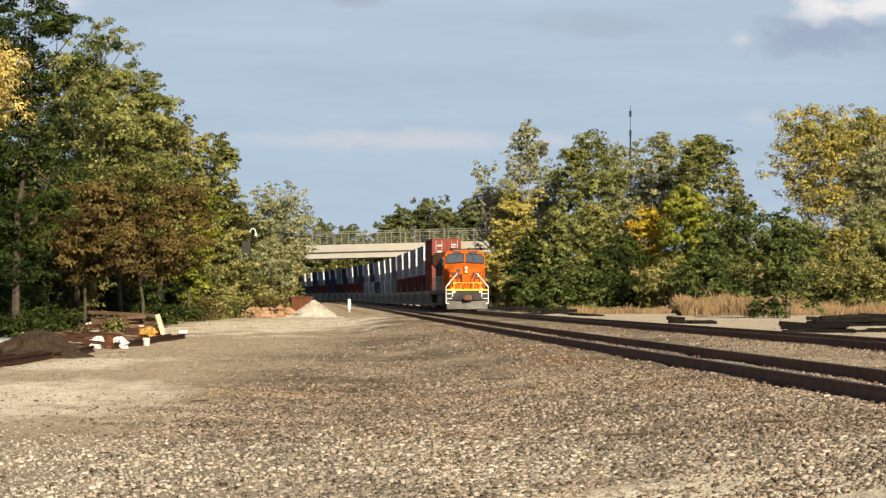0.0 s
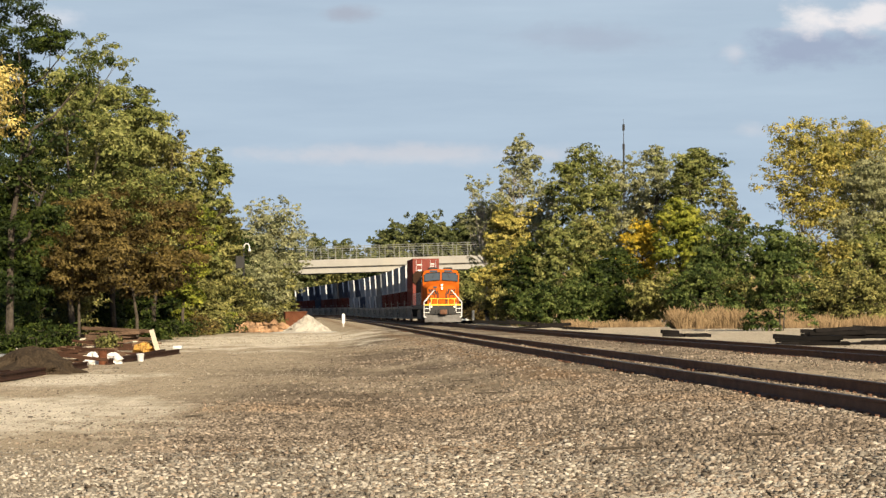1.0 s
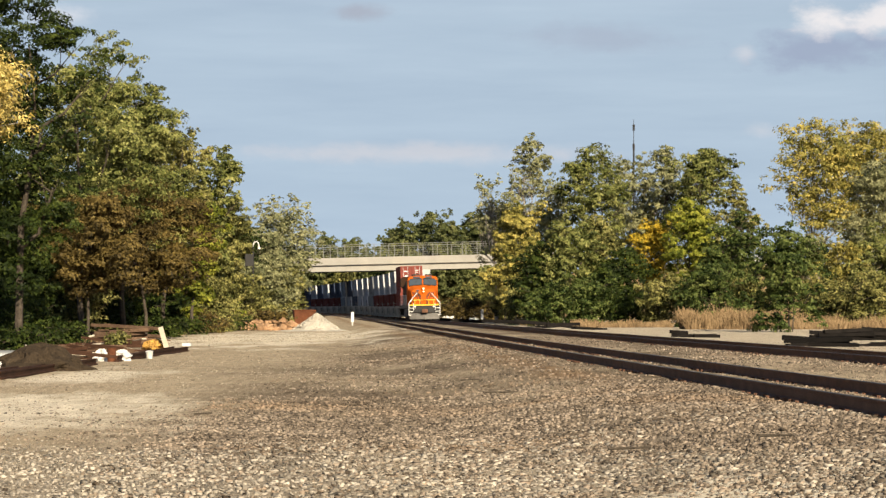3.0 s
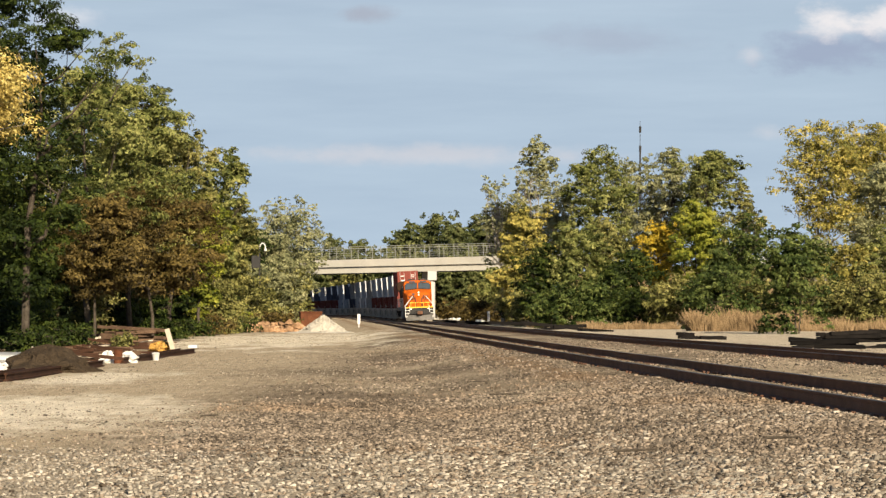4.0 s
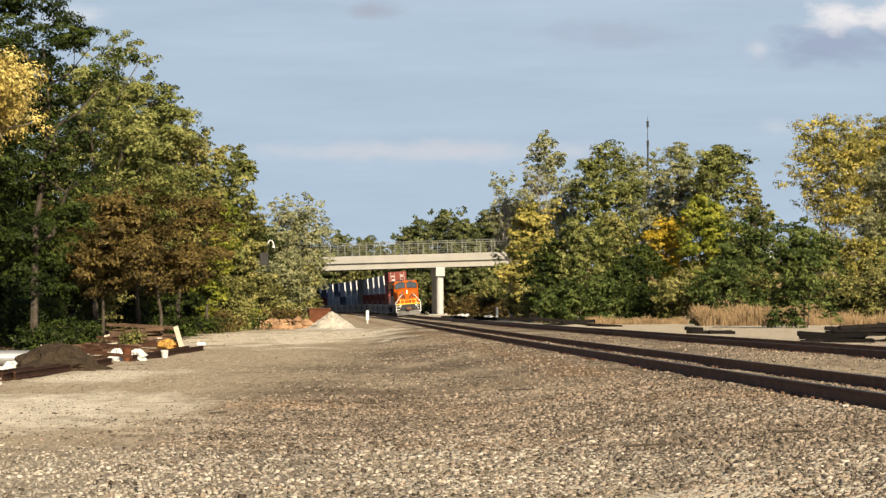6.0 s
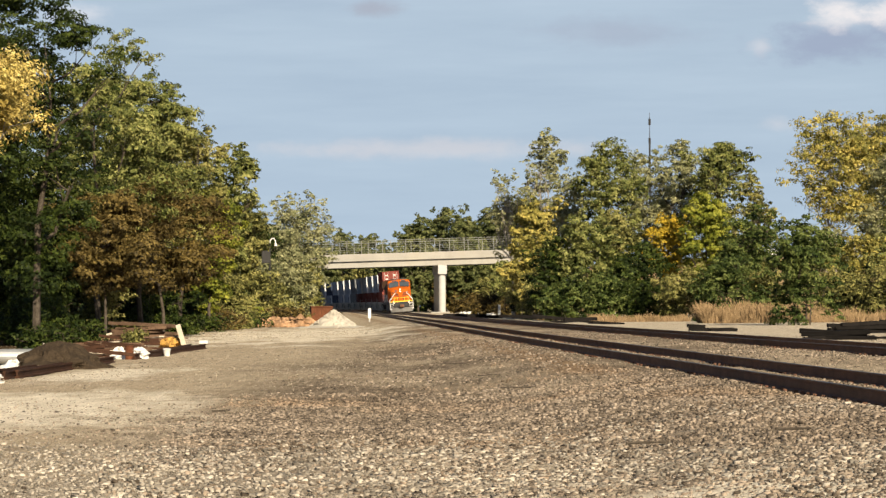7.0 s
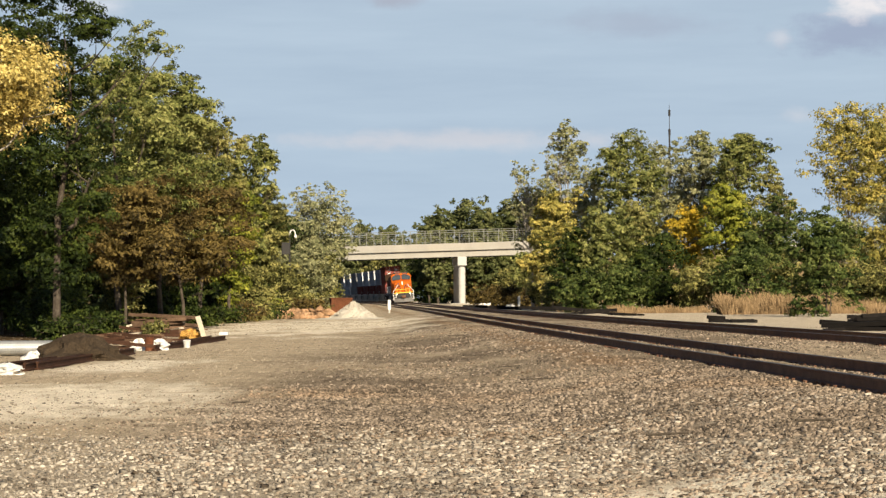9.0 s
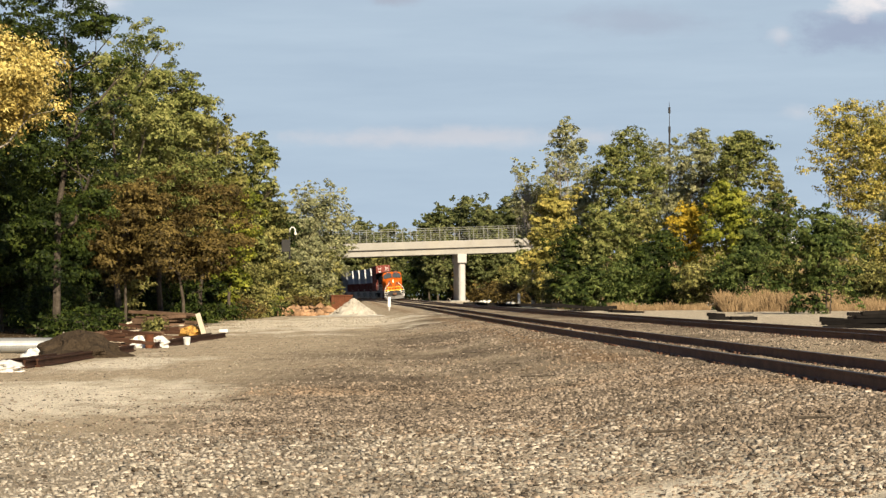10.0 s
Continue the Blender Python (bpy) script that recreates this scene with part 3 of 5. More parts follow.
    pts = ((-1.5, F + 0.05), (0, F - 0.55), (1.5, F + 0.05))
    lo = [b.verts.new((x, y - 0.12, 0.1)) for x, y in pts]
    hi = [b.verts.new((x, y, 0.74 if x else 0.62)) for x, y in pts]
    hb = [b.verts.new((x, F + 0.12, 0.74 if x else 0.62)) for x, y in pts]
    lb = [b.verts.new((x, F + 0.12, 0.1)) for x, y in pts]
    for i in (0, 1):
        b.faces.new((lo[i], lo[i + 1], hi[i + 1], hi[i])), b.faces.new((hi[i], hi[i + 1], hb[i + 1], hb[i]))
        b.faces.new((hb[i], hb[i + 1], lb[i + 1], lb[i])), b.faces.new((lb[i], lb[i + 1], lo[i + 1], lo[i]))
    part("plough", b, DIRTY, pil, "dusty grey snow plough")
    c = bmesh.new()
    box(c, -0.16, 0.16, F - 0.75, F, 0.78, 1.05, bevel=0.04)
    box(c, -0.3, 0.3, F - 0.95, F - 0.6, 0.72, 1.12, bevel=0.1)
    part("coupler", c, STEEL, pil)
    for x in (-0.55, -0.35, 0.35, 0.5):
        part("air_hose", tube(bmesh.new(), (x, F - 0.06, 1.15), (x, F - 0.2, 0.6), 0.035, n=6), BLACK, pil)
    for sx in (-1, 1):
        st = part("step_well", boxed(*sorted((sx * 1.12, sx * 1.5)), F + 0.1, F + 0.55, 0.45, 1.42), BLACK, pil)
        for z in (0.5, 0.85, 1.2):
            part("step", boxed(*sorted((sx * 1.1, sx * 1.56)), F - 0.05, F + 0.5, z, z + 0.05), WHITE, st)
        r = bmesh.new()
        tube(r, (sx * 1.56, F - 0.02, 0.5), (sx * 1.56, F - 0.02, 1.75), 0.035, n=6)
        tube(r, (sx * 1.56, F - 0.02, 1.75), (sx * 1.3, F + 0.02, 1.95), 0.035, n=6)
        tube(r, (sx * 1.08, F - 0.02, 1.0), (sx * 1.08, F - 0.02, 1.7), 0.03, n=6)
        tube(r, (sx * 1.2, F - 0.02, 0.5), (sx * 1.56, F - 0.02, 0.5), 0.03, n=6)
        part("grab_rail", r, WHITE, pil, "white grab rail")
        r = bmesh.new()
        for k in range(9):
            y = -5.2 + k * 1.9
            tube(r, (sx * 1.5, y, 1.5), (sx * 1.5, y, 2.55), 0.025, n=5)
        tube(r, (sx * 1.5, -5.2, 2.55), (sx * 1.5, 10.0, 2.55), 0.025, n=5)
        part("side_handrail", r, WHITE, L)
    r = bmesh.new()
    tube(r, (-0.95, F + 0.05, 2.02), (0.95, F + 0.05, 2.02), 0.03, n=6)
    for x in (-0.95, -0.45, 0.45, 0.95):
        tube(r, (x, F + 0.05, 1.55), (x, F + 0.05, 2.02), 0.03, n=6)
    part("front_handrail", r, YELLOW, L, "yellow front handrail")
    for x in (-0.62, 0.0, 0.62):
        part("platform_box", boxed(x - 0.2, x + 0.2, F + 0.15, F + 0.55, 1.55, 2.0, bevel=0.03), ORANGE, L, "orange box on the front platform")
    part("fuel_tank", boxed(-1.45, 1.45, -3.2, 3.2, 0.3, 1.15, bevel=0.15), DIRTY, L, "dusty grey fuel tank")
    wheelset_truck(L, -7.0, 3, 0.53, BLACK)
    wheelset_truck(L, 7.0, 3, 0.53, BLACK)
    part("rear_plate", boxed(-1.5, 1.5, 10.9, 11.05, 0.5, 1.5), BLACK, L)
    part("rear_coupler", boxed(-0.18, 0.18, 11.05, 11.9, 0.75, 1.05, bevel=0.04), STEEL, L)
    return L


CONT = {}
# the darker blue-grey is white paint with the side's shade put into it
for nm, a, b, d in (("red", (0.16, 0.044, 0.0336), (0.224, 0.064, 0.0496), (0.152, 0.056, 0.044)), ("white", (0.48, 0.488, 0.496), (0.576, 0.584, 0.592), (0.4, 0.384, 0.36)), ("white_in_shade", (0.2, 0.228, 0.262), (0.29, 0.325, 0.37), (0.18, 0.195, 0.215)),
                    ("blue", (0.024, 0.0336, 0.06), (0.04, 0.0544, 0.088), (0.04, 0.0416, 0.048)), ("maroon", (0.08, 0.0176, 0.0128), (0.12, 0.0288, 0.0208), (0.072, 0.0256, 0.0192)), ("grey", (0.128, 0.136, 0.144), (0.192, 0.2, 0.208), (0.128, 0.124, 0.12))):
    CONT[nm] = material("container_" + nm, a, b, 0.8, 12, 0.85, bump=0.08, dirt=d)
WELL = material("well_car_paint", (0.26, 0.245, 0.21), (0.42, 0.39, 0.34), 0.9, 12, 0.85, bump=0.15, dirt=(0.136, 0.12, 0.096))
SHAPES = {}


def container(colour, label, marks):
    """A 12.2 m box, 2.44 wide and 2.9 high, on its base, long side along y."""
    root = thing("container", pose(0, 0, 0), label, "shipping container", "containers on the train")
    if "shell" not in SHAPES:
        H, W, D = 6.1, 1.22, 2.9
        b = bmesh.new()
        box(b, -W + 0.04, W - 0.04, -H + 0.08, H - 0.08, 0.12, D - 0.06)
        for sx in (-1, 1):
            for k in range(30):
                y = -5.73 + k * 0.395
                box(b, *sorted((sx * (W - 0.045), sx * (W - 0.005))), y - 0.1, y + 0.1, 0.2, D - 0.15)
        me = part("shell", b, CONT["red"]).data
        SHAPES["shell"] = me
        b = bmesh.new()
        for sx in (-1, 1):
            for y in (-H, H - 0.16):
                box(b, *sorted((sx * (W - 0.15), sx * W)), y, y + 0.16, 0, D)
        for y in (-H, H - 0.12):
            for z in (0, D - 0.14):
                box(b, -W + 0.15, W - 0.15, y, y + 0.12, z, z + 0.14)
        SHAPES["end_frame"] = part("end_frame", b, CONT["red"]).data
        SHAPES["side_rail"] = part("side_rail", boxed(-0.048, 0.048, -H + 0.16, H - 0.16, 0, 0.12), CONT["red"]).data
        b = bmesh.new()
        for sx in (-1, 1):
            box(b, *sorted((sx * 0.02, sx * 1.06)), -0.03, 0.03, 0.15, D - 0.16, bevel=0.01)
            for z in (0.6, 1.1, 1.6, 2.1):
                box(b, *sorted((sx * 0.1, sx * 0.98)), -0.05, -0.02, z, z + 0.09)
        SHAPES["end_door"] = part("end_door", b, CONT["red"]).data
        b = bmesh.new()
        for x in (-0.9, -0.4, 0.4, 0.9):
            tube(b, (x, -0.085, 0.12), (x, -0.085, D - 0.12), 0.022, n=6)
        SHAPES["lock_bar"] = part("lock_bar", b, GALV).data
        for o in list(scene.collection.objects):
            if o.data in SHAPES.values():
                bpy.data.objects.remove(o)
    if "shell" + colour not in SHAPES:
        for k in ("shell", "side_rail", "end_frame", "end_door"):
            me = SHAPES[k].copy()
            me.materials.clear()
            # white boxes: shade is painted into the long walls and rails only
            me.materials.append(CONT["white_in_shade" if colour == "white" and k in ("shell", "side_rail") else colour])
            SHAPES[k + colour] = me
    for k in ("shell", "end_frame"):
        part(k, SHAPES[k + colour], None, root, "white side walls with shade painted in" if colour == "white" and k == "shell" else "")
    for x in (-1.169, 1.169):
        for z in (0, 2.78):
            part("side_rail", SHAPES["side_rail" + colour], None, root).location = (x, 0, z)
    for y, rz in ((-6.06, 0), (6.06, 180)):
        d = part("end_door", SHAPES["end_door" + colour], None, root)
        d.matrix_basis = pose(0, y, 0, 0, 0, rz)
        part("lock_bar", SHAPES["lock_bar"], None, d)
        if marks:
            for x, z, w, h in ((-0.6, 2.32, 0.42, 0.11), (0.6, 2.4, 0.36, 0.09), (0.6, 2.2, 0.3, 0.07), (-0.6, 1.8, 0.34, 0.16), (0.6, 1.75, 0.34, 0.08), (0.6, 1.5, 0.26, 0.07)):
                part("marking", boxed(x - w / 2, x + w / 2, -0.06, -0.052, z - h / 2, z + h / 2), WHITE, d, "white lettering bar")
    if colour == "white":
        m = boxed(-1.235, -1.222, -5.6, -4.1, 1.3, 2.3)
        part("marking", m, CONT["blue"], root, "dark blue emblem panel")
    return root


def build_well_car(wells):
    """One unit of a well wagon: deep side sills, end decks and bogies, 15.3 m."""
    c = thing("well_wagon", pose(0, 0, 0), "dusty tan well wagon carrying stacked containers", "freight wagon", "wagons of the train")
    for sx in (-1, 1):
        b = bmesh.new()
        box(b, *sorted((sx * 1.3, sx * 1.42)), -4.6, 4.6, 0.25, 1.5, bevel=0.02)
        box(b, *sorted((sx * 1.28, sx * 1.48)), -6.3, 6.3, 1.3, 1.4)
        box(b, *sorted((sx * 1.28, sx * 1.48)), -6.3, 6.3, 0.3, 0.4)
        s = part("side_sill", b, WELL, c)
        for k in range(5):
            part("rib", boxed(*sorted((sx * 1.425, sx * 1.49)), -4 + k * 2 - 0.08, -4 + k * 2 + 0.08, 0.41, 1.29), WELL, s)
        for e in (-1, 1):
            part("end_panel", boxed(*sorted((sx * 1.3, sx * 1.41)), *sorted((e * 4.64, e * 6.3)), 0.7, 1.29), BLACK, c, "dark end panel")
    part("well_floor", boxed(-1.28, 1.28, -6.2, 6.2, 0.3, 0.38), WELL, c)
    for e in (-1, 1):
        part("end_deck", boxed(-1.4, 1.4, *sorted((e * 6.3, e * 7.6)), 0.95, 1.25, bevel=0.03), BLACK, c)
        part("bulkhead", boxed(-1.35, 1.35, *sorted((e * 6.22, e * 6.3)), 0.4, 1.4), WELL, c)
        l = bmesh.new()
        for x in (-1.4, -1.0):
            tube(l, (x, e * 7.4, 0.5), (x, e * 7.4, 2.0), 0.02, n=5)
        for k in range(5):
            tube(l, (-1.4, e * 7.4, 0.6 + k * 0.3), (-1.0, e * 7.4, 0.6 + k * 0.3), 0.015, n=5)
        part("ladder", l, WELL, c)
    wheelset_truck(c, 7.65, 2, 0.48, STEEL)
    return c


TRAIN = []  # (thing, metres behind the engine's middle, height over the rail)
TRAIN.append((build_locomotive(), 0.0, 0.0, 6.5))
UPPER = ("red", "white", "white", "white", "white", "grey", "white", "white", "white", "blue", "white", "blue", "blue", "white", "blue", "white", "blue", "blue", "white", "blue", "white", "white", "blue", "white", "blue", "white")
LOWER = ("red", "maroon", "maroon", "maroon", "maroon", "grey", "white", "white", "blue", "white", "white", "maroon", "maroon", "maroon", "maroon", "maroon", "blue", "maroon", "maroon", "maroon", "blue", "maroon", "maroon", "maroon", "blue", "grey")
WORDS = {"red": "bright red steel shipping container with white lettering", "white": "white shipping container with shade painted into its sides", "blue": "dark blue shipping container, shaded side", "maroon": "dull maroon shipping container low in the well", "grey": "plain light grey shipping container"}


def build_train():
    first_car, first = None, {}
    for i, (u, l) in enumerate(zip(UPPER, LOWER)):
        back = 11.15 + 5.2 + 6.1 + i * 15.3
        first_car = build_well_car(0) if first_car is None else first_car
        car = first_car if i == 0 else copy_thing(first_car, pose(0, 0, 0))
        TRAIN.append((car, back, 0.0, 7.6))
        for col, z, tall in ((l, 0.39, False), (u, 2.98, u == "red")):
            if col in first:
                c = copy_thing(first[col], pose(0, 0, 0))
            else:
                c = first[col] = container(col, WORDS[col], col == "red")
            c.scale = (1, 1, 1.0 if tall else 0.89)
            TRAIN.append((c, back, z, 7.6))



build_train()


def motions():
    """The train backs away along the second track."""
    for ob, back, z, half in TRAIN:
        walk(ob, [(t, track_pose(B_FIT, 211.2 + 24.05 * t + back, RAIL + z, half)) for t in np.arange(0, 10.01, 0.5).tolist()])


# ---- trees ----
def leaves_mesh(name, centres, radii, count, size, rng):
    """Pointed leaves on small tufts; the tufts sit round clump centres and a few fill the inside."""
    def ways(n):
        d = rng.normal(size=(n, 3))
        return d / np.linalg.norm(d, axis=1)[:, None]

    per = 7
    k = np.repeat(np.arange(len(centres)), per)
    out = ways(len(k)) * (1.1, 1.1, 0.82)
    tc = centres[k] + out * (radii[k] * rng.uniform(0.45, 1.0, len(k)))[:, None]
    tr = radii[k] * rng.uniform(0.25, 0.48, len(k))
    w = tr ** 2
    k = rng.choice(len(tc), count, p=w / w.sum())
    d = ways(count)
    d[:, 2] = np.where(rng.random(count) < 0.7, np.abs(d[:, 2]), d[:, 2])
    p = tc[k] + d * (tr[k] * rng.uniform(0.3, 1.0, count) ** 0.5)[:, None] * (1.15, 1.15, 0.75)
    inner = rng.random(count) < 0.1
    mid = centres.mean(axis=0)
    p = np.where(inner[:, None], mid + (p - mid) * 0.6, p)
    n = d * 0.85 + out[k] * 0.5 + rng.normal(0, 0.36, (count, 3)) + (0, 0, 0.3)
    n /= np.linalg.norm(n, axis=1)[:, None]
    a = np.cross(n, rng.normal(size=(count, 3)))
    a /= np.linalg.norm(a, axis=1)[:, None]
    c = np.cross(n, a)
    s = (size * rng.uniform(0.6, 1.4, count))[:, None]
    v = np.stack([p - a * s * 0.55 - c * s * 0.38, p - a * s * 0.45 + c * s * 0.4, p + a * s * 0.75], 1).reshape(-1, 3)
    return quick_mesh(name, v, np.arange(count * 3), 3)


def tree(kind, x, y, h, w, base, leaf, label, fill=1.0, seed=0, bark=BARK, category="tree", group=""):
    """A tree h high, its crown w wide from base up; fill: how thick the foliage is."""
    rng = np.random.default_rng(seed + int(abs(x) * 37 + y * 11))
    z0 = float(ground_z(x, y))
    root = thing(kind, pose(x, y, z0 - 0.05), label, category, group)
    b, twigs = bmesh.new(), bmesh.new()
    stems = 1 if category == "tree" else 4
    tips = []
    for s in range(stems):
        p = Vector((0, 0, 0)) if stems == 1 else Vector((rng.uniform(-0.25, 0.25) * w, rng.uniform(-0.25, 0.25) * w, 0))
        r = max(0.05, h * (0.0125 if stems == 1 else 0.007))
        line = [p.copy()]
        for k in range(5):
            p = p + Vector((rng.normal(0, 0.025) * h * 0.6, rng.normal(0, 0.025) * h * 0.6, h * 0.165))
            line.append(p.copy())
        for k in range(5):
            tube(b, line[k], line[k + 1], r * (1 - k * 0.17), r * (1 - (k + 1) * 0.17), n=7)
        for k in range(9 if stems == 1 else 4):
            f = rng.uniform(max(0.18, base / h * 0.8), 0.8)
            seg = min(4, int(f / 0.165))
            st = line[seg].lerp(line[seg + 1], min(1, f / 0.165 - seg))
            a = rng.uniform(0, 6.283)
            out = w * rng.uniform(0.25, 0.44)
            mid = st + Vector((math.cos(a) * out * 0.55, math.sin(a) * out * 0.55, h * rng.uniform(0.02, 0.08)))
            end = st + Vector((math.cos(a) * out, math.sin(a) * out, h * rng.uniform(0.06, 0.2)))
            rr = r * (1 - f) * 0.7 + 0.02
            tube(b, st, mid, rr, rr * 0.65, n=5)
            tube(b, mid, end, rr * 0.65, rr * 0.2, n=5)
            for q in range(3):
                tw = end + Vector((rng.normal(0, 0.1) * w, rng.normal(0, 0.1) * w, rng.uniform(0.0, 0.09) * h))
                tube(b, mid.lerp(end, 0.3 + 0.3 * q), tw, rr * 0.3, 0.008, n=4)
                tips.append(tw)
        if fill < 0.8:  # thin crowns show their bare twigs
            for k in range(90):
                f = rng.uniform(min(0.7, base / h + 0.15), 1.0)
                st = line[min(4, int(f / 0.2))].lerp(line[5], rng.uniform(0, 0.4))
                st = st + Vector((rng.normal(0, 0.11) * w, rng.normal(0, 0.11) * w, 0))
                tw = st + Vector((rng.normal(0, 0.08) * w, rng.normal(0, 0.08) * w, rng.uniform(0.06, 0.15) * h))
                tube(twigs, st, tw, 0.035, 0.014, n=3)
    part("trunk", b, bark, root)
    if twigs.verts:
        tagged(part("bare_brush", twigs, bark, root), "bare grey twigs", kind="stuff")
    else:
        twigs.free()
    K = int(30 + w * h * 0.68) if stems == 1 else int(44 + w * h * 0.95)
    u = rng.uniform(-1, 1, K)
    ang = rng.uniform(0, 6.283, K)
    lump = 1 + 0.22 * np.sin(ang * 3 + rng.uniform(0, 6)) + 0.15 * np.sin(ang * 5 + u * 4)
    rad = np.sqrt(1 - (u * u if stems == 1 else np.maximum(u, 0) ** 2)) * lump * rng.uniform(0.45, 1.0, K) ** 0.5
    cz = base + (h * 1.06 - base) * (0.5 + u * 0.5 * rng.uniform(0.75, 1.0, K))
    cr = np.clip(rng.normal(0.106, 0.04, K) * (w + 2.5), 0.25, 1.8)
    cen = np.stack([np.cos(ang) * rad * (w / 2 - 0.3), np.sin(ang) * rad * (w / 2 - 0.3), np.clip(cz, base + 0.2, h * 1.05) - cr * 0.5], 1)
    keep = rng.random(K) < min(1, 0.45 + 0.5 * fill)
    cen, cr = cen[keep], cr[keep]
    cen = np.concatenate([cen, np.array([tuple(t) for t in tips])])
    cr = np.concatenate([cr, np.full(len(tips), 0.07 * w + 0.2)])
    size = 0.04 + 0.00064 * y
    count = int(min(44000, fill * 5.4 * w * (h - base) / (0.43 * size * size) + 400))
    part("crown", leaves_mesh("crown", cen, cr, count, size, rng), LEAF[leaf], root)
    return root


def shrub(x, y, h, w, leaf, label, fill=1.0, seed=0):
    return tree("shrub", x, y, h, w, 0.15, leaf, label, fill, seed, category="shrub")


tree("tree", -16.4, 104, 14.2, 5.2, 2.6, "dark", "tall dark green broadleaf tree at the yard edge", 1.3, 0)
tree("tree", -20.7, 110, 14.9, 5.3, 3.9, "dark", "tall dark green broadleaf tree at the yard edge", 1.2, 1)
tree("tree", -16.4, 88, 10.0, 5.4, 7.3, "yellow", "pale yellow autumn tree before darker trees", 1.3, 2, bark=PALE_BARK)
tree("tree", -17.1, 128, 13.4, 6.2, 4.1, "green", "tall green broadleaf tree with open top", 1.0, 3)
tree("tree", -16.6, 140, 13.4, 5.6, 4.6, "green", "tall green broadleaf tree with open top", 1.0, 4)
tree("tree", -15.9, 152, 11.8, 4.0, 4.5, "olive", "olive green tree with uneven crown", 1.0, 5)
tree("tree", -16.5, 190, 13.5, 4.0, 4.1, "green", "slender green tree standing above its neighbours", 0.9, 6)
tree("tree", -14.8, 134, 7.8, 5.9, 2.9, "brown", "low-branched tree with browning leaves", 1.2, 7)
tree("tree", -16.1, 122, 6.7, 5.1, 2.6, "brown", "browning olive tree with drooping branches", 1.2, 8)
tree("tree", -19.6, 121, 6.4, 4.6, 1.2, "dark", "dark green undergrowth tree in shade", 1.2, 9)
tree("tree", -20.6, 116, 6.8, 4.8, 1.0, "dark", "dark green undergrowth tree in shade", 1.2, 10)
tree("tree", -15.5, 166, 9.0, 3.3, 1.5, "lime", "bright yellow-green young tree at the wood edge", 1.1, 11)
tree("tree", -16.2, 195, 9.5, 4.1, 1.7, "olive", "olive green tree beside the yard", 1.2, 12)
tree("tree", -18.2, 300, 13.4, 7.8, 4.4, "pale", "pale grey-green willow-like tree behind the yard", 1.0, 13, bark=PALE_BARK)
tree("tree", -18.6, 264, 9.7, 6.0, 2.9, "pale", "pale grey-green tree behind the yard", 1.1, 14)
shrub(-16.1, 212, 4.0, 5.3, "olive", "olive roadside shrub at the wood edge", 1.3, 15)
shrub(-15.9, 232, 5.7, 5.4, "pale", "pale olive roadside shrub at the wood edge", 1.3, 16)
shrub(-15.3, 245, 5.1, 4.4, "olive", "olive shrub beside the tracks", 1.2, 17)
shrub(-17.0, 200, 2.4, 3.8, "lime", "yellow-green shrub at the tree line", 1.1, 18)
shrub(-16.8, 178, 1.5, 4.1, "brown", "brown brush at the foot of trees", 1.0, 19)
shrub(-17.5, 110, 1.9, 3.4, "dark", "dark brush below the trees", 1.0, 21)
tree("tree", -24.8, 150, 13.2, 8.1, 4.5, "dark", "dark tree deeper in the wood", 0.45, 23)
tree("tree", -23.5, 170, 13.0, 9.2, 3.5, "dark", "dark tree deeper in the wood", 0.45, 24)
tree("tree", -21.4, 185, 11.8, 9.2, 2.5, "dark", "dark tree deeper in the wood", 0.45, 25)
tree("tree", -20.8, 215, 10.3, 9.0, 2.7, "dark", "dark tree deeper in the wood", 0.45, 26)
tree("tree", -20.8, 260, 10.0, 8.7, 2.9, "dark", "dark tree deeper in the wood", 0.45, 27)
shrub(-11.9, 97, 0.75, 0.7, "olive", "small yellow-green weed growing by the timbers", 0.8, 28)
shrub(-15.1, 96, 0.9, 1.4, "dark", "low scrubby brush at the yard edge", 1.2, 29)
shrub(-14.8, 100, 0.8, 1.5, "dark", "low scrubby brush at the yard edge", 1.2, 30)
shrub(-14.7, 106, 1.0, 1.5, "dark", "low scrubby brush at the yard edge", 1.2, 31)
shrub(-15.6, 150, 1.1, 2.2, "dark", "low scrubby brush at the yard edge", 1.2, 35)
shrub(-15.8, 165, 1.0, 2.4, "dark", "low scrubby brush at the yard edge", 1.2, 36)
shrub(-15.9, 182, 1.0, 2.7, "olive", "low scrubby brush at the yard edge", 1.2, 37)
shrub(-15.7, 196, 0.9, 2.9, "dark", "low scrubby brush at the yard edge", 1.2, 38)
shrub(7.6, 362, 6.9, 4.5, "olive", "olive brush before the road bank", 1.2, 39)
shrub(10.3, 352, 7.1, 5.1, "olive", "olive brush before the road bank", 1.2, 40)
tree("tree", 5.9, 370, 7.4, 3.9, 1.6, "green", "small green tree beside the bridge", 1.2, 41)
shrub(-15.4, 262, 4.0, 3.8, "olive", "olive brush beside the tracks", 1.2, 42)
tree("tree", 9.0, 292, 19.5, 5.2, 6.7, "pale", "thin pale tree with sparse leaves", 0.55, 43, bark=PALE_BARK)
tree("tree", 5.6, 305, 16.4, 4.4, 7.0, "pale", "nearly bare greyish tree at the wood edge", 0.4, 44, bark=PALE_BARK)
tree("tree", 6.9, 272, 11.8, 5.1, 1.8, "gold", "yellow-green tree beside the bridge", 1.2, 45)
tree("tree", 6.2, 285, 9.0, 3.4, 1.3, "olive", "olive tree at the foot of the bridge", 1.2, 46)
tree("tree", 11.9, 285, 14.3, 5.3, 4.2, "pale", "thin greyish tree at the wood edge", 0.6, 47, bark=PALE_BARK)
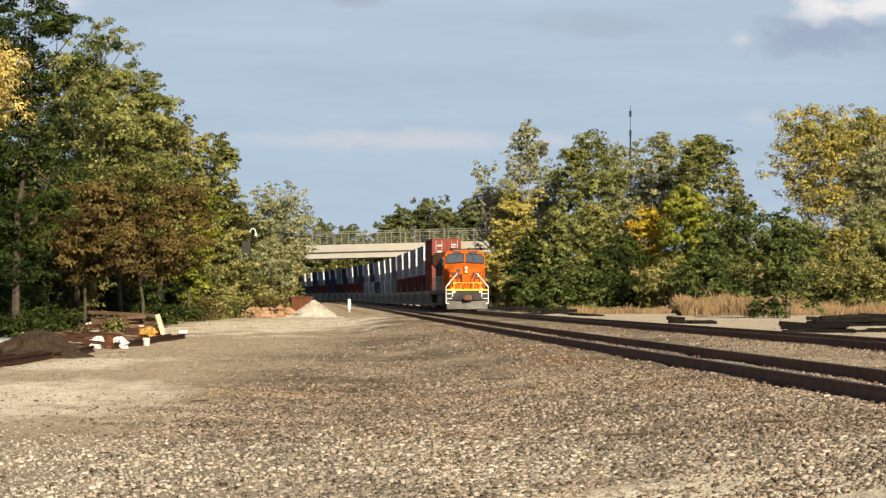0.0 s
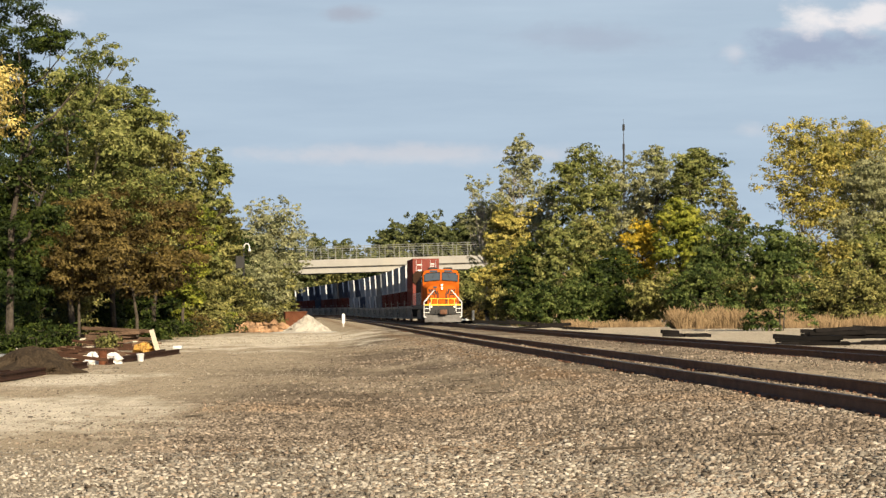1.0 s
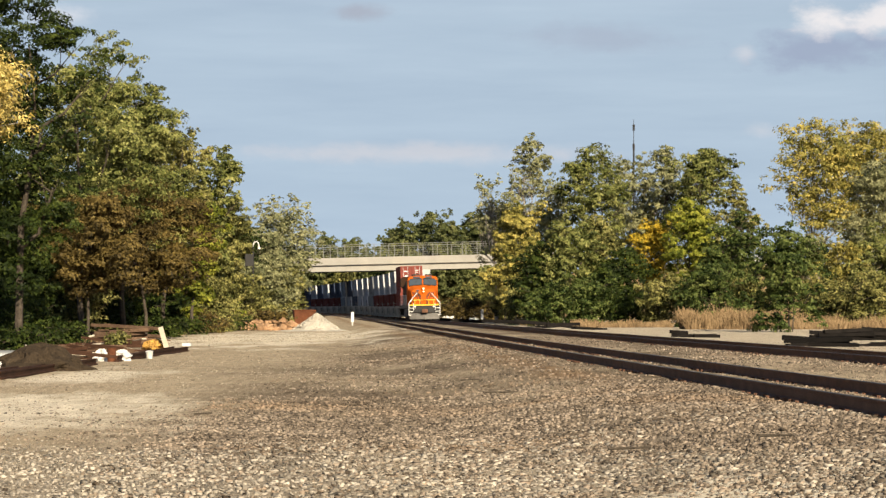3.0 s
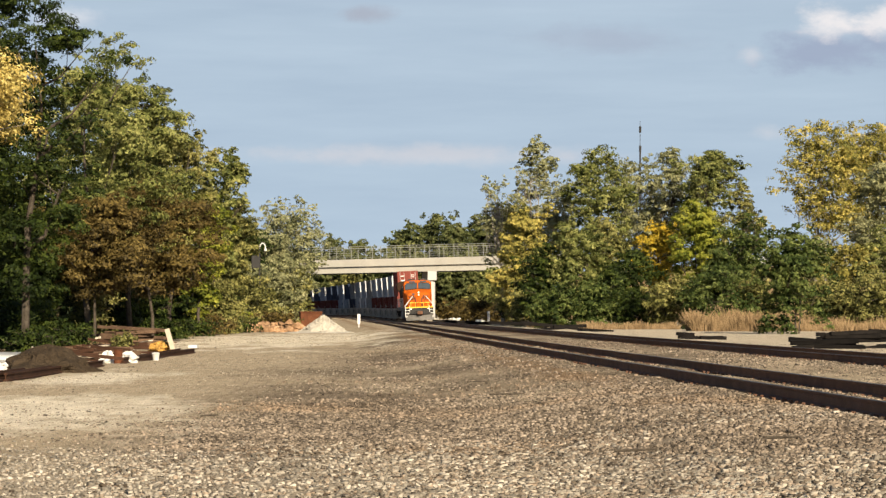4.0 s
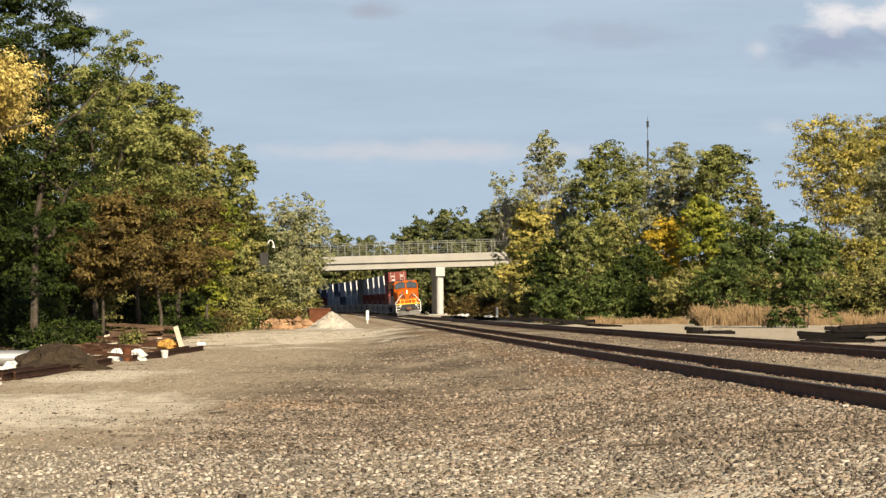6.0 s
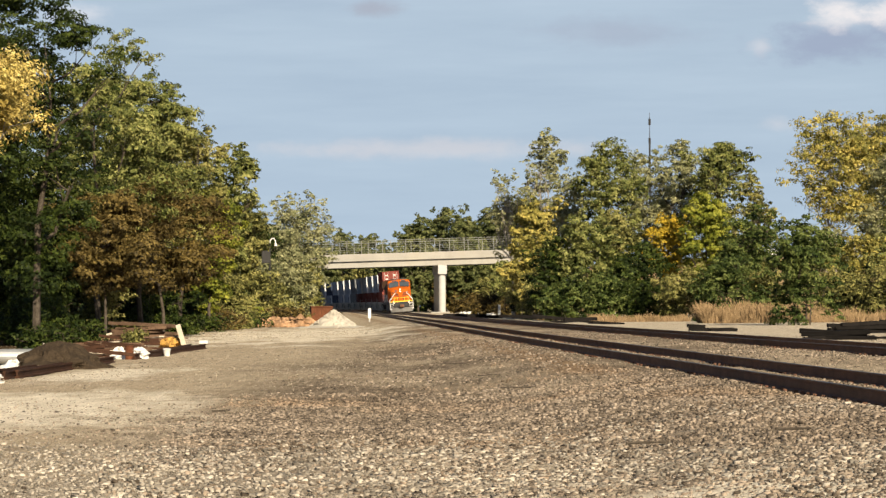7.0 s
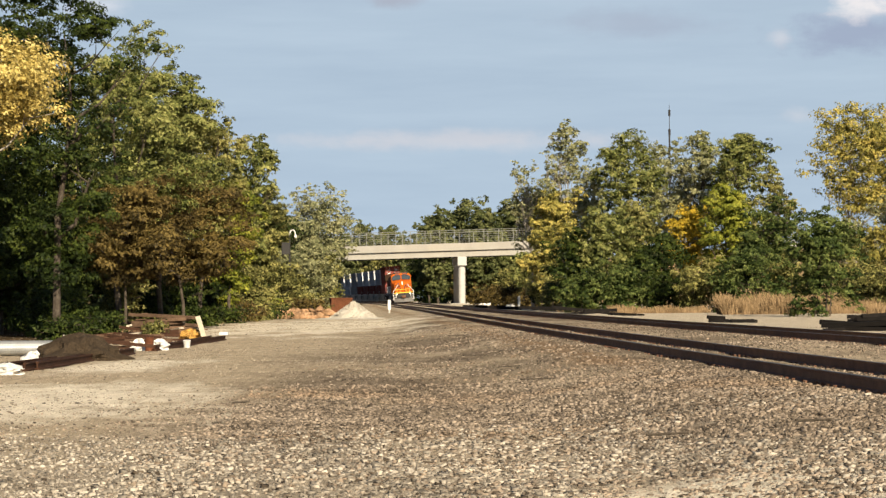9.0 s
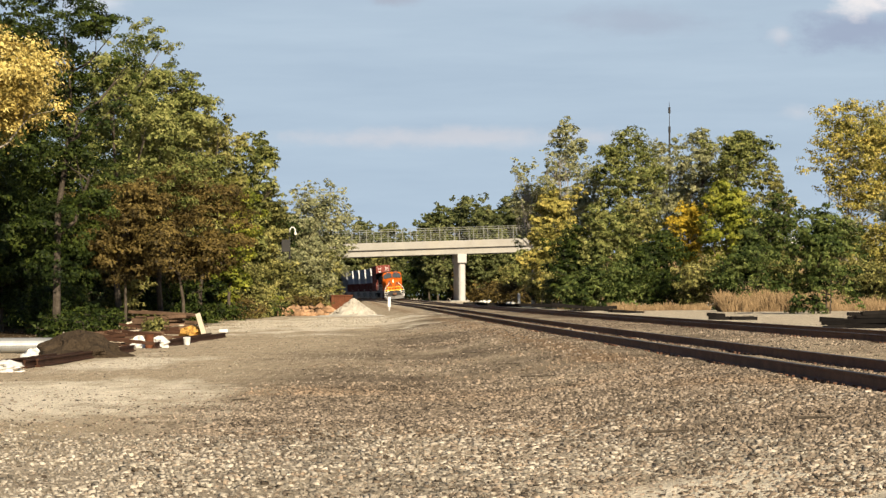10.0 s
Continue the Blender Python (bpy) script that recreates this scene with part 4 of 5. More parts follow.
tree("tree", 15.0, 275, 17.9, 6.3, 5.9, "green", "tall green tree in a dense stand", 1.0, 48)
tree("tree", 19.4, 290, 18.5, 5.4, 6.1, "pale", "tall thinning greyish tree at the wood edge", 0.6, 49, bark=PALE_BARK)
tree("tree", 22.4, 282, 18.0, 6.5, 6.0, "pale", "tall thinning grey-green tree at the wood edge", 0.75, 50)
tree("tree", 26.4, 275, 17.3, 6.9, 4.7, "green", "tall grey-green tree at the wood edge", 1.0, 51)
tree("tree", 28.2, 262, 13.8, 4.4, 2.9, "olive", "thin greyish tree with loose twigs", 0.5, 52)
tree("tree", 11.2, 248, 9.8, 5.7, 1.3, "green", "grey-green tree in a dense stand", 1.2, 53)
tree("tree", 14.5, 252, 10.0, 4.2, 1.8, "olive", "olive tree with an orange tip", 1.1, 54)
tree("tree", 19.3, 256, 10.1, 4.3, 4.0, "amber", "small golden orange tree at the wood edge", 1.1, 55)
tree("tree", 16.2, 246, 6.9, 5.6, 0.8, "dark", "dark green tree in a dense stand", 1.1, 56)
tree("tree", 22.4, 250, 11.4, 5.2, 1.8, "lime", "bright yellow-green tree at the wood edge", 1.1, 57)
tree("tree", 25.3, 240, 9.8, 5.5, 1.1, "cedar", "green tree with upright twigs", 1.0, 58)
tree("tree", 8.4, 250, 7.0, 5.2, 1.0, "dark", "dark green tree in a dense stand", 1.2, 59)
shrub(7.6, 262, 4.8, 4.2, "olive", "olive shrub by the dirt lane", 1.2, 60)
shrub(9.3, 240, 3.8, 4.5, "cedar", "deep green shrub by the dirt lane", 1.2, 61)
shrub(12.7, 238, 4.3, 5.0, "cedar", "deep green shrub by the dirt lane", 1.2, 62)
shrub(16.0, 236, 3.3, 4.4, "dark", "dark green shrub in shade", 1.2, 63)
shrub(19.1, 232, 4.7, 4.8, "olive", "olive shrub by the dirt lane", 1.2, 64)
shrub(21.9, 226, 5.1, 5.2, "cedar", "deep green shrub by the dirt lane", 1.2, 65)
shrub(25.5, 228, 5.1, 3.3, "olive", "olive shrub by the dirt lane", 1.0, 66)
tree("tree", 40.2, 292, 21.6, 9.1, 10.1, "gold", "tall golden cottonwood with a loose crown", 0.75, 67, bark=PALE_BARK)
tree("tree", 47.2, 300, 21.6, 9.4, 9.4, "gold", "tall golden cottonwood with a loose crown", 0.75, 68, bark=PALE_BARK)
tree("tree", 43.6, 270, 16.4, 8.6, 4.8, "pale", "grey-green tree before a golden one", 0.9, 69, bark=PALE_BARK)
tree("tree", 51.7, 290, 20.0, 10.9, 7.9, "olive", "tall olive tree at the wood edge", 0.9, 70)
tree("tree", 35.3, 262, 8.4, 4.4, 1.8, "pale", "pale thinning tree at the wood edge", 0.7, 71, bark=PALE_BARK)
shrub(22.5, 178, 6.7, 4.2, "cedar", "dense green bush beside the dirt lane", 1.4, 72)
tree("tree", 34.1, 235, 7.7, 5.4, 1.3, "gold", "yellow-olive small tree at the wood edge", 1.0, 73)
tree("tree", 36.4, 225, 8.3, 5.6, 1.3, "green", "green small tree at the wood edge", 1.1, 74)
shrub(30.3, 215, 4.0, 4.9, "olive", "olive shrub at the wood edge", 1.1, 75)
shrub(33.1, 210, 4.4, 5.2, "olive", "olive shrub at the wood edge", 1.1, 76)
tree("tree", 40.1, 225, 8.3, 6.6, 1.3, "olive", "olive small tree at the wood edge", 1.0, 77)
shrub(6.1, 290, 3.4, 2.3, "dark", "dark tangled brush beside the second track", 0.5, 78)
tree("tree", -25.0, 560, 16.0, 6.4, 2.2, "distant", "distant green tree behind the bridge", 1.2, 79)
tree("tree", -19.3, 565, 15.9, 5.9, 2.2, "distant", "distant green tree behind the bridge", 1.2, 80)
tree("tree", -8.0, 484, 16.9, 6.1, 1.8, "distant", "distant green tree behind the bridge", 1.3, 81)
tree("tree", -2.4, 493, 18.5, 8.0, 1.8, "distant", "distant green tree behind the bridge", 1.3, 82)
tree("tree", 4.8, 499, 19.1, 6.9, 1.8, "distant", "distant green tree behind the bridge", 1.3, 83)
tree("tree", 9.0, 499, 20.0, 6.9, 1.8, "distant", "distant olive tree behind the bridge", 1.2, 84)
tree("tree", -10.2, 519, 10.9, 7.6, 1.8, "dark", "dark green tree beyond the bridge", 1.2, 85)
tree("tree", -4.1, 508, 10.7, 7.4, 1.8, "distant", "green tree beyond the bridge", 1.2, 86)
tree("tree", 1.7, 497, 11.6, 7.3, 1.8, "dark", "dark green tree beyond the bridge", 1.2, 87)
tree("tree", 6.6, 486, 11.4, 7.1, 1.8, "distant", "olive tree beyond the bridge", 1.2, 88)
shrub(-1.4, 486, 6.3, 6.1, "brown", "browning brush beyond the bridge", 1.2, 89)
shrub(4.5, 470, 5.6, 5.9, "olive", "olive brush beyond the bridge", 1.2, 90)
shrub(9.2, 459, 6.1, 5.7, "brown", "browning brush beyond the bridge", 1.2, 91)
tree("tree", -31.8, 600, 14.8, 10.0, 2.2, "dark", "distant dark green tree at the wood edge", 1.2, 92)
tree("tree", -16.2, 580, 11.9, 7.2, 2.2, "dark", "distant dark green tree at the wood edge", 1.2, 93)
tree("tree", -35.5, 560, 15.0, 10.5, 2.2, "dark", "distant dark green tree at the wood edge", 1.2, 94)
tree("tree", -19.9, 520, 8.7, 6.5, 2.1, "olive", "distant olive tree at the wood edge", 1.2, 95)
# brush under the canopy: much of its shade comes from the dark leaf tint
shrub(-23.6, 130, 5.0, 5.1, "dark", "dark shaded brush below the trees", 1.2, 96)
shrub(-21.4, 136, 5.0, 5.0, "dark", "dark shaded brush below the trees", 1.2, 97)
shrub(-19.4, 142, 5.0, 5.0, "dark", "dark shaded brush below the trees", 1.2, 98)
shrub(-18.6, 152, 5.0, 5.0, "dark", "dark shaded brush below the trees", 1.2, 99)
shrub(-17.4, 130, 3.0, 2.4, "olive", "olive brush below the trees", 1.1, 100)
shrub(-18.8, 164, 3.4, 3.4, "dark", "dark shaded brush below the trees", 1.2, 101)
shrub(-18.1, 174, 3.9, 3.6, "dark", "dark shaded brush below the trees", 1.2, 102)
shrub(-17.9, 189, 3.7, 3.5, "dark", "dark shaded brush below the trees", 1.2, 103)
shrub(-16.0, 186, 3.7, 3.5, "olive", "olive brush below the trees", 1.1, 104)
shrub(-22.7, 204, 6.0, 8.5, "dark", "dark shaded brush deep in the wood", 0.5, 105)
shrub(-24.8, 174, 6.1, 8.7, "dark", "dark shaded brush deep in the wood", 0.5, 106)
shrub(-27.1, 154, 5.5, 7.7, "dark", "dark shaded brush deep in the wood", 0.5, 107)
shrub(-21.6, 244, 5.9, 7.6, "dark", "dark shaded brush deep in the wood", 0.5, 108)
tree("tree", -9.8, 499, 15.6, 5.7, 1.8, "distant", "distant green tree behind the bridge", 1.3, 109)
tree("tree", -5.6, 499, 16.8, 6.2, 1.8, "distant", "distant green tree behind the bridge", 1.3, 110)
tree("tree", 0.1, 484, 17.2, 6.6, 1.8, "distant", "distant green tree behind the bridge", 1.3, 111)
tree("tree", 2.7, 499, 16.4, 5.7, 1.8, "distant", "distant green tree behind the bridge", 1.3, 112)
tree("tree", 6.9, 499, 16.8, 5.7, 1.8, "distant", "distant olive tree behind the bridge", 1.3, 113)
tree("tree", -22.1, 560, 15.3, 5.8, 1.6, "distant", "distant green tree behind the bridge", 1.3, 114)
tree("tree", -16.5, 570, 14.7, 4.8, 1.6, "distant", "distant green tree behind the bridge", 1.3, 115)
tree("tree", 11.3, 488, 21.5, 6.7, 1.8, "distant", "distant olive tree behind the bridge", 1.3, 116)
tree("tree", -27.3, 560, 14.5, 5.8, 1.6, "distant", "distant green tree behind the bridge", 1.3, 117)

shrub(1.0, 386, 2.6, 4.4, "brown", "browning low brush beside the bridge pier", 1.0, 118)
shrub(4.2, 376, 2.9, 4.6, "brown", "browning low brush beside the bridge pier", 1.0, 119)
shrub(6.2, 345, 2.3, 4.2, "brown", "browning low brush before the road bank", 1.0, 120)
shrub(-13.8, 544, 5.1, 8.3, "dark", "dark brush beyond the bridge", 1.2, 121)
shrub(-8.3, 537, 5.3, 7.7, "dark", "dark brush beyond the bridge", 1.2, 122)
shrub(-3.3, 530, 5.5, 7.7, "dark", "dark brush beyond the bridge", 1.2, 123)
shrub(2.2, 524, 5.3, 7.7, "dark", "dark brush beyond the bridge", 1.2, 124)
shrub(7.7, 519, 5.3, 7.7, "dark", "dark brush beyond the bridge", 1.2, 125)
shrub(-13.6, 206, 1.5, 3.0, "brown", "browning weeds behind the rubble row", 1.0, 126)

# ---- small things of the yard ----
def lump(name, r, h, mat, parent, seed, rough=0.25, rings=7, n=18, dome=False, power=1.1):
    """A heap: a rounded cone with a lumpy skin."""
    b, last = bmesh.new(), None
    for i in range(rings + 1):
        f = i / rings
        rr, zz = (r * math.sqrt(1 - 0.96 * f ** 2.4), h * f) if dome else (r * (1 - f) ** power, h * f)
        ring = []
        for k in range(n):
            a = 6.2832 * k / n
            d = 1 + rough * noise.noise((math.cos(a) * 2 + seed, math.sin(a) * 2, f * 3))
            ring.append(b.verts.new((math.cos(a) * (rr * d + 0.02), math.sin(a) * (rr * d + 0.02), min(h, zz) + (0.08 * h * noise.noise((a * 3, f * 4, seed)) if i else -0.05))))
        if last:
            for k in range(n):
                b.faces.new((last[k], last[(k + 1) % n], ring[(k + 1) % n], ring[k]))
        last = ring
    b.faces.new(last)
    return part(name, b, mat, parent)


def stone_shell(rng, n):
    """n crushed stones of about one metre: squashed, twisted eight-cornered blocks; corners and faces."""
    c = np.array([(x, y, z) for z in (-1, 1) for y in (-1, 1) for x in (-1, 1)], float) * 0.5
    v = c[None] * rng.uniform(0.45, 1.15, (n, 8, 1)) * (rng.uniform(0.7, 1.5, (n, 1, 3))) + rng.normal(0, 0.1, (n, 8, 3))
    a = rng.uniform(0, 6.283, n)
    t = rng.uniform(-0.6, 0.6, n)
    ca, sa_, ct, st = np.cos(a)[:, None], np.sin(a)[:, None], np.cos(t)[:, None], np.sin(t)[:, None]
    x, y, z = v[..., 0], v[..., 1], v[..., 2]
    y, z = y * ct - z * st, y * st + z * ct
    v = np.stack([x * ca - y * sa_, x * sa_ + y * ca, z * 0.62], -1)
    q = np.array([(4, 5, 7, 6), (0, 1, 5, 4), (1, 3, 7, 5), (3, 2, 6, 7), (2, 0, 4, 6)])
    f = (q[None] + (np.arange(n) * 8)[:, None, None]).reshape(-1)
    return v, f


def scatter_stones(name, n, y0, y1, size, label, seed, keep, fade_in=0.0, fade_out=0.0, mat=None):
    """Loose stones over a stretch of the yard, thinned by keep(x, y)."""
    rng = np.random.default_rng(seed)
    y = np.sqrt(rng.uniform(y0 ** 2, y1 ** 2, n))
    x = rng.uniform(-0.187, 0.172, n) * y
    blend = np.clip((y - y0) / max(fade_in, 0.001), 0, 1) * np.clip((y1 - y) / max(fade_out, 0.001), 0, 1)
    k = keep(x, y) * blend > rng.random(n)
    x, y = x[k], y[k]
    n = len(x)
    v, f = stone_shell(rng, n)
    s = size * np.clip(rng.lognormal(0, 0.4, n), 0.4, 1.9)
    s = np.where(x < -3.2, s * 0.8, s)
    bumps = 0.035 * np.array([noise.noise((a * 0.35, b * 0.35, 0)) for a, b in zip(x, y)])
    v = v * s[:, None, None]
    v += np.stack([x, y, ground_z(x, y) + s * 0.16 + bumps], -1)[:, None]
    ob = part(name, quick_mesh(name, v.reshape(-1, 3), f, 4), mat or STONE)
    tagged(ob, label, "gravel", kind="stuff")


def patchy(x, y):
    """How thickly stones lie: thick by the track and near, thin on the worn lane, none under the rails."""
    u = x - np.polyval(A_FIT, y)
    p = np.array([noise.noise((a * 0.5, b * 0.16, 3)) for a, b in zip(x, y)])
    k = np.clip(0.8 + p * 0.7, 0.62, 1)
    bare = np.array([noise.noise((a * 0.28, b * 0.07, 8)) for a, b in zip(x, y)])
    k = k * np.clip(1.0 - (bare - 0.02) * 3.2, 0.22, 1)
    k = np.where(x < -2.0, k * np.clip(1.1 + (x + 2.0) * 0.4, 0.1, 1), k)
    k = np.where((u > -3.4) & (u < -1.6), np.maximum(k, 0.75), k)
    near = np.abs(np.abs(u) - 0.7535) < 0.17
    v = x - np.polyval(B_FIT, y)
    near |= np.abs(np.abs(v) - 0.7535) < 0.17
    k = np.where(v > 3.5, k * 0.4, k)
    return np.where(near, 0, k)


def block(name, m, size, mat, label, category, bevel=0.015):
    ob = part(name, boxed(-size[0] / 2, size[0] / 2, -size[1] / 2, size[1] / 2, 0, size[2], bevel=bevel), mat)
    ob.matrix_basis = m
    return tagged(ob, label, category)


PALE_STONE = material("crushed_limestone", (0.352, 0.32, 0.264), (0.496, 0.464, 0.4), 1.5, 14, 0.95, bump=0.8, dist=0.05)
SCRAP = material("brown_scrap_rail", (0.024, 0.012, 0.008), (0.064, 0.032, 0.0192), 2, 20, 0.85, bump=0.3)
SOIL = material("dark_soil", (0.028, 0.02, 0.0128), (0.068, 0.0496, 0.032), 5, 22, 0.95, bump=1.0, dist=0.12)
WOOD = material("weathered_timber", (0.056, 0.0336, 0.0216), (0.144, 0.092, 0.06), 2, 24, 0.85, bump=0.4, per_object=0.35)
PALEWOOD = material("pale_board", (0.4, 0.344, 0.264), (0.544, 0.48, 0.384), 2, 24, 0.8, bump=0.2)
TANROCK = material("tan_rubble", (0.22, 0.125, 0.065), (0.42, 0.27, 0.16), 1.5, 12, 0.9, bump=0.6, dist=0.05, per_object=0.25)
SACK = material("white_plastic_sack", (0.5, 0.49, 0.46), (0.66, 0.65, 0.62), 3, 18, 0.55, bump=0.5, dist=0.05)
LEAFPILE = material("orange_rags", (0.05, 0.026, 0.012), (0.62, 0.36, 0.09), 5, 16, 0.9, bump=0.8)


def build_yard():
    # heap of pale stone, marker post, rusty bin, rubble
    g = thing("gravel_heap", pose(-9.3, 195, 0), "pale crushed limestone heap beside the track", "gravel heap")
    lump("mound", 1.9, 1.28, PALE_STONE, g, 2.0, 0.2, 10, 28)
    lump("apron", 3.4, 0.22, PALE_STONE, g, 5.0, 0.5, 4, 28)
    rng = np.random.default_rng(8)
    v, f = stone_shell(rng, 900)
    a, d = rng.uniform(0, 6.283, 900), rng.uniform(0.05, 2.4, 900)
    v = v * rng.uniform(0.05, 0.12, 900)[:, None, None] + np.stack([np.cos(a) * d, np.sin(a) * d, np.clip(1.28 * (1 - d / 1.9), 0.03, 2)], -1)[:, None]
    tagged(part("stone_skin", quick_mesh("stone_skin", v.reshape(-1, 3), f, 4), PALE_STONE, g), kind="stuff")
    p = thing("marker_post", pose(-8.0, 232, 0), "short white marker post beside the near track", "marker post")
    part("shaft", boxed(-0.07, 0.07, -0.07, 0.07, -0.1, 0.5, bevel=0.02), PIERCON, p, "grey lower shaft")
    part("board", boxed(-0.125, 0.125, -0.05, 0.05, 0.5, 1.33, bevel=0.02), WHITE, p, "white board")
    b = thing("scrap_bin", pose(-11.3, 216, 0, 0, 0, 8), "rusted steel scrap bin beside the gravel heap", "scrap bin")
    part("shell", boxed(-0.85, 0.85, -0.7, 0.7, 0.08, 1.5, bevel=0.02), RUST, b)
    for i in range(7):
        part("rib", boxed(-0.78 + i * 0.26 - 0.04, -0.78 + i * 0.26 + 0.04, -0.76, -0.69, 0.1, 1.42), RUST, b)
    part("rim", boxed(-0.9, 0.9, -0.78, 0.78, 1.44, 1.54, bevel=0.02), RUST, b)
    part("skid", boxed(-0.8, 0.8, -0.7, 0.7, -0.03, 0.08), RUST, b)
    for i in range(60):
        r = random.Random(i)
        f = (i % 20) / 19
        size = r.uniform(0.22, 0.5)
        vv, ff = stone_shell(np.random.default_rng(40 + i), 1)
        o = part("boulder", quick_mesh("boulder", vv[0] * (size * 1.3, size * 1.2, size * 1.1), ff, 4), TANROCK)
        tier = i // 20
        o.matrix_basis = pose(-15.4 + 4.6 * f + r.uniform(-0.25, 0.25), 201 - 0.7 * (2 - tier) + r.uniform(-0.3, 0.3), 0.12 + tier * 0.26 * math.sin(3.14 * (0.15 + 0.7 * f)), r.uniform(-30, 30), r.uniform(-30, 30), r.uniform(0, 180))
        tagged(o, "tan broken boulder in a rubble row", "boulder", "rubble boulders")
    # long scrap rails and beams along the left edge
    for i, (x, y, ln, rz, z) in enumerate(((-9.55, 66, 16, 0.0, 0.0), (-9.75, 64, 14, 0.8, 0.0), (-9.4, 88, 20, -0.4, 0.0), (-9.7, 90, 16, 1.0, 0.0), (-9.95, 58, 9, -1, 0.02))):
        bm = bmesh.new()
        prism(bm, ((-0.07, 0), (0.07, 0), (0.07, 0.03), (0.015, 0.05), (0.015, 0.13), (0.036, 0.14), (0.036, 0.18), (-0.036, 0.18), (-0.036, 0.14), (-0.015, 0.13), (-0.015, 0.05), (-0.07, 0.03)), -ln / 2, ln / 2)
        o = part("scrap_rail", bm, SCRAP)
        o.matrix_basis = pose(x, y, z, 0, 0, rz)
        tagged(o, "long rusty scrap rail lying on the ground", "scrap rail", "scrap rails")
    h = thing("soil_heap", pose(-10.0, 67, 0), "dark brown soil heap behind scrap rails", "soil heap")
    lump("mound", 1.25, 0.68, SOIL, h, 9.0, 0.45, 12, 40, False, 0.62)
    b = thing("culvert_pipe", pose(-13.0, 72, 0.22, 0, 0, 2), "galvanised corrugated culvert pipe on the ground", "culvert pipe")
    bm = bmesh.new()
    for i in range(44):
        tube(bm, (-1.6 + i * 0.073, 0, 0), (-1.6 + i * 0.073 + 0.037, 0, 0), 0.2, 0.2015, n=20)
        tube(bm, (-1.6 + i * 0.073 + 0.036, 0, 0), (-1.6 + i * 0.073 + 0.074, 0, 0), 0.2015, 0.2, n=20)
    part("pipe_wall", bm, CULVERT, b)
    # flat black disc on the closed end stands for shade inside the pipe
    part("pipe_mouth", tube(bmesh.new(), (1.6, 0, 0), (1.625, 0, 0), 0.18, n=20), BLACK, b, "black disc painted as the shade inside the pipe")
    for x, y, w, hh in ((-9.55, 54.3, 0.5, 0.24), (-9.95, 54.6, 0.45, 0.2), (-10.05, 79.2, 0.32, 0.36), (-9.45, 79.4, 0.36, 0.34), (-11.1, 68, 0.3, 0.24), (-11.35, 68.4, 0.3, 0.2)):
        s = thing("plastic_sack", pose(x, y, 0), "full white plastic sack on the ground", "sack", "white sacks")
        lump("bag", w * 0.6, hh, SACK, s, x * 3, 0.9, 8, 18, True)
    d = thing("rusty_can", pose(-9.68, 78.6, 0), "small rusty steel drum between white sacks", "drum")
    part("wall", tube(bmesh.new(), (0, 0, -0.02), (0, 0, 0.38), 0.125, n=18), RUST, d)
    part("rim", tube(bmesh.new(), (0, 0, 0.38), (0, 0, 0.4), 0.135, n=18), RUST, d)
    k = thing("white_bucket", pose(-9.2, 84.2, 0, 12, 0, 0), "white plastic bucket lying by the rails", "bucket")
    part("bucket_wall", tube(bmesh.new(), (0, 0, -0.03), (0, 0, 0.2), 0.09, 0.115, n=18), SACK, k)
    part("bucket_rim", tube(bmesh.new(), (0, 0, 0.2), (0, 0, 0.22), 0.122, n=18), SACK, k)
    t = part("leaning_board", boxed(-0.09, 0.09, -0.03, 0.03, 0, 0.95, bevel=0.01), PALEWOOD)
    t.matrix_basis = pose(-10.15, 99, -0.03, 8, -16, 0)
    tagged(t, "pale board leaning against a debris heap", "board")
    h = thing("debris_heap", pose(-10.65, 99.5, 0), "orange and brown rubbish heap", "rubbish heap")
    lump("mound", 0.4, 0.42, LEAFPILE, h, 14.0, 1.1, 9, 22, True)
    t = part("white_slab", boxed(-0.16, 0.16, -0.3, 0.3, 0, 0.12, bevel=0.02), SACK)
    t.matrix_basis = pose(-9.55, 100, 0.16)
    tagged(t, "small white slab lying on a scrap rail", "slab")
    # timber stacks
    r = random.Random(3)
    for i in range(15):
        row, k = divmod(i, 3)
        block("timber", pose(-14.2 + r.uniform(-0.35, 0.35), 119.4 + k * 0.3, row * 0.17, 0, r.uniform(-4, 4), r.uniform(-12, 12)), (2.3 + r.uniform(-0.9, 0.8), 0.2, 0.14), WOOD, "weathered brown timber in a stack", "timber")
    for x, y, w, rz in ((-12.6, 96, 2.6, 4), (-11.9, 93, 2.2, -12), (-12.9, 100, 2.0, 18), (-13.6, 104, 1.7, -6), (-11.2, 90, 1.8, 30), (-13.2, 110, 1.6, 10)):
        block("timber", pose(x, y, 0.0, 0, 0, rz), (w, 0.24, r.uniform(0.16, 0.3)), WOOD, "loose weathered brown timber on the ground", "timber")
    block("pale_timber", pose(-15.1, 114, 0.3, 0, -14, 6), (0.7, 0.22, 0.08), PALEWOOD, "pale sawn board lying on timbers", "board")
    block("pale_timber", pose(-13.6, 113, 0.42, 0, 0, -4), (0.45, 0.22, 0.07), PALEWOOD, "pale sawn board lying on timbers", "board")
    for x, y, hh in ((-10.9, 70, 0.6), (-10.6, 71, 0.5)):
        o = part("stake", tube(bmesh.new(), (0, 0, -0.1), (0.06, 0.02, hh), 0.04, 0.025, n=7), PALE_BARK)
        o.matrix_basis = pose(x, y, 0)
        tagged(o, "short weathered wooden stake in the ground", "stake")
    for i in range(46):
        ln = r.uniform(0.8, 3.4)
        y = r.uniform(72, 116)
        x = -10.0 - (y - 72) * 0.07 - r.uniform(0, 1.8)
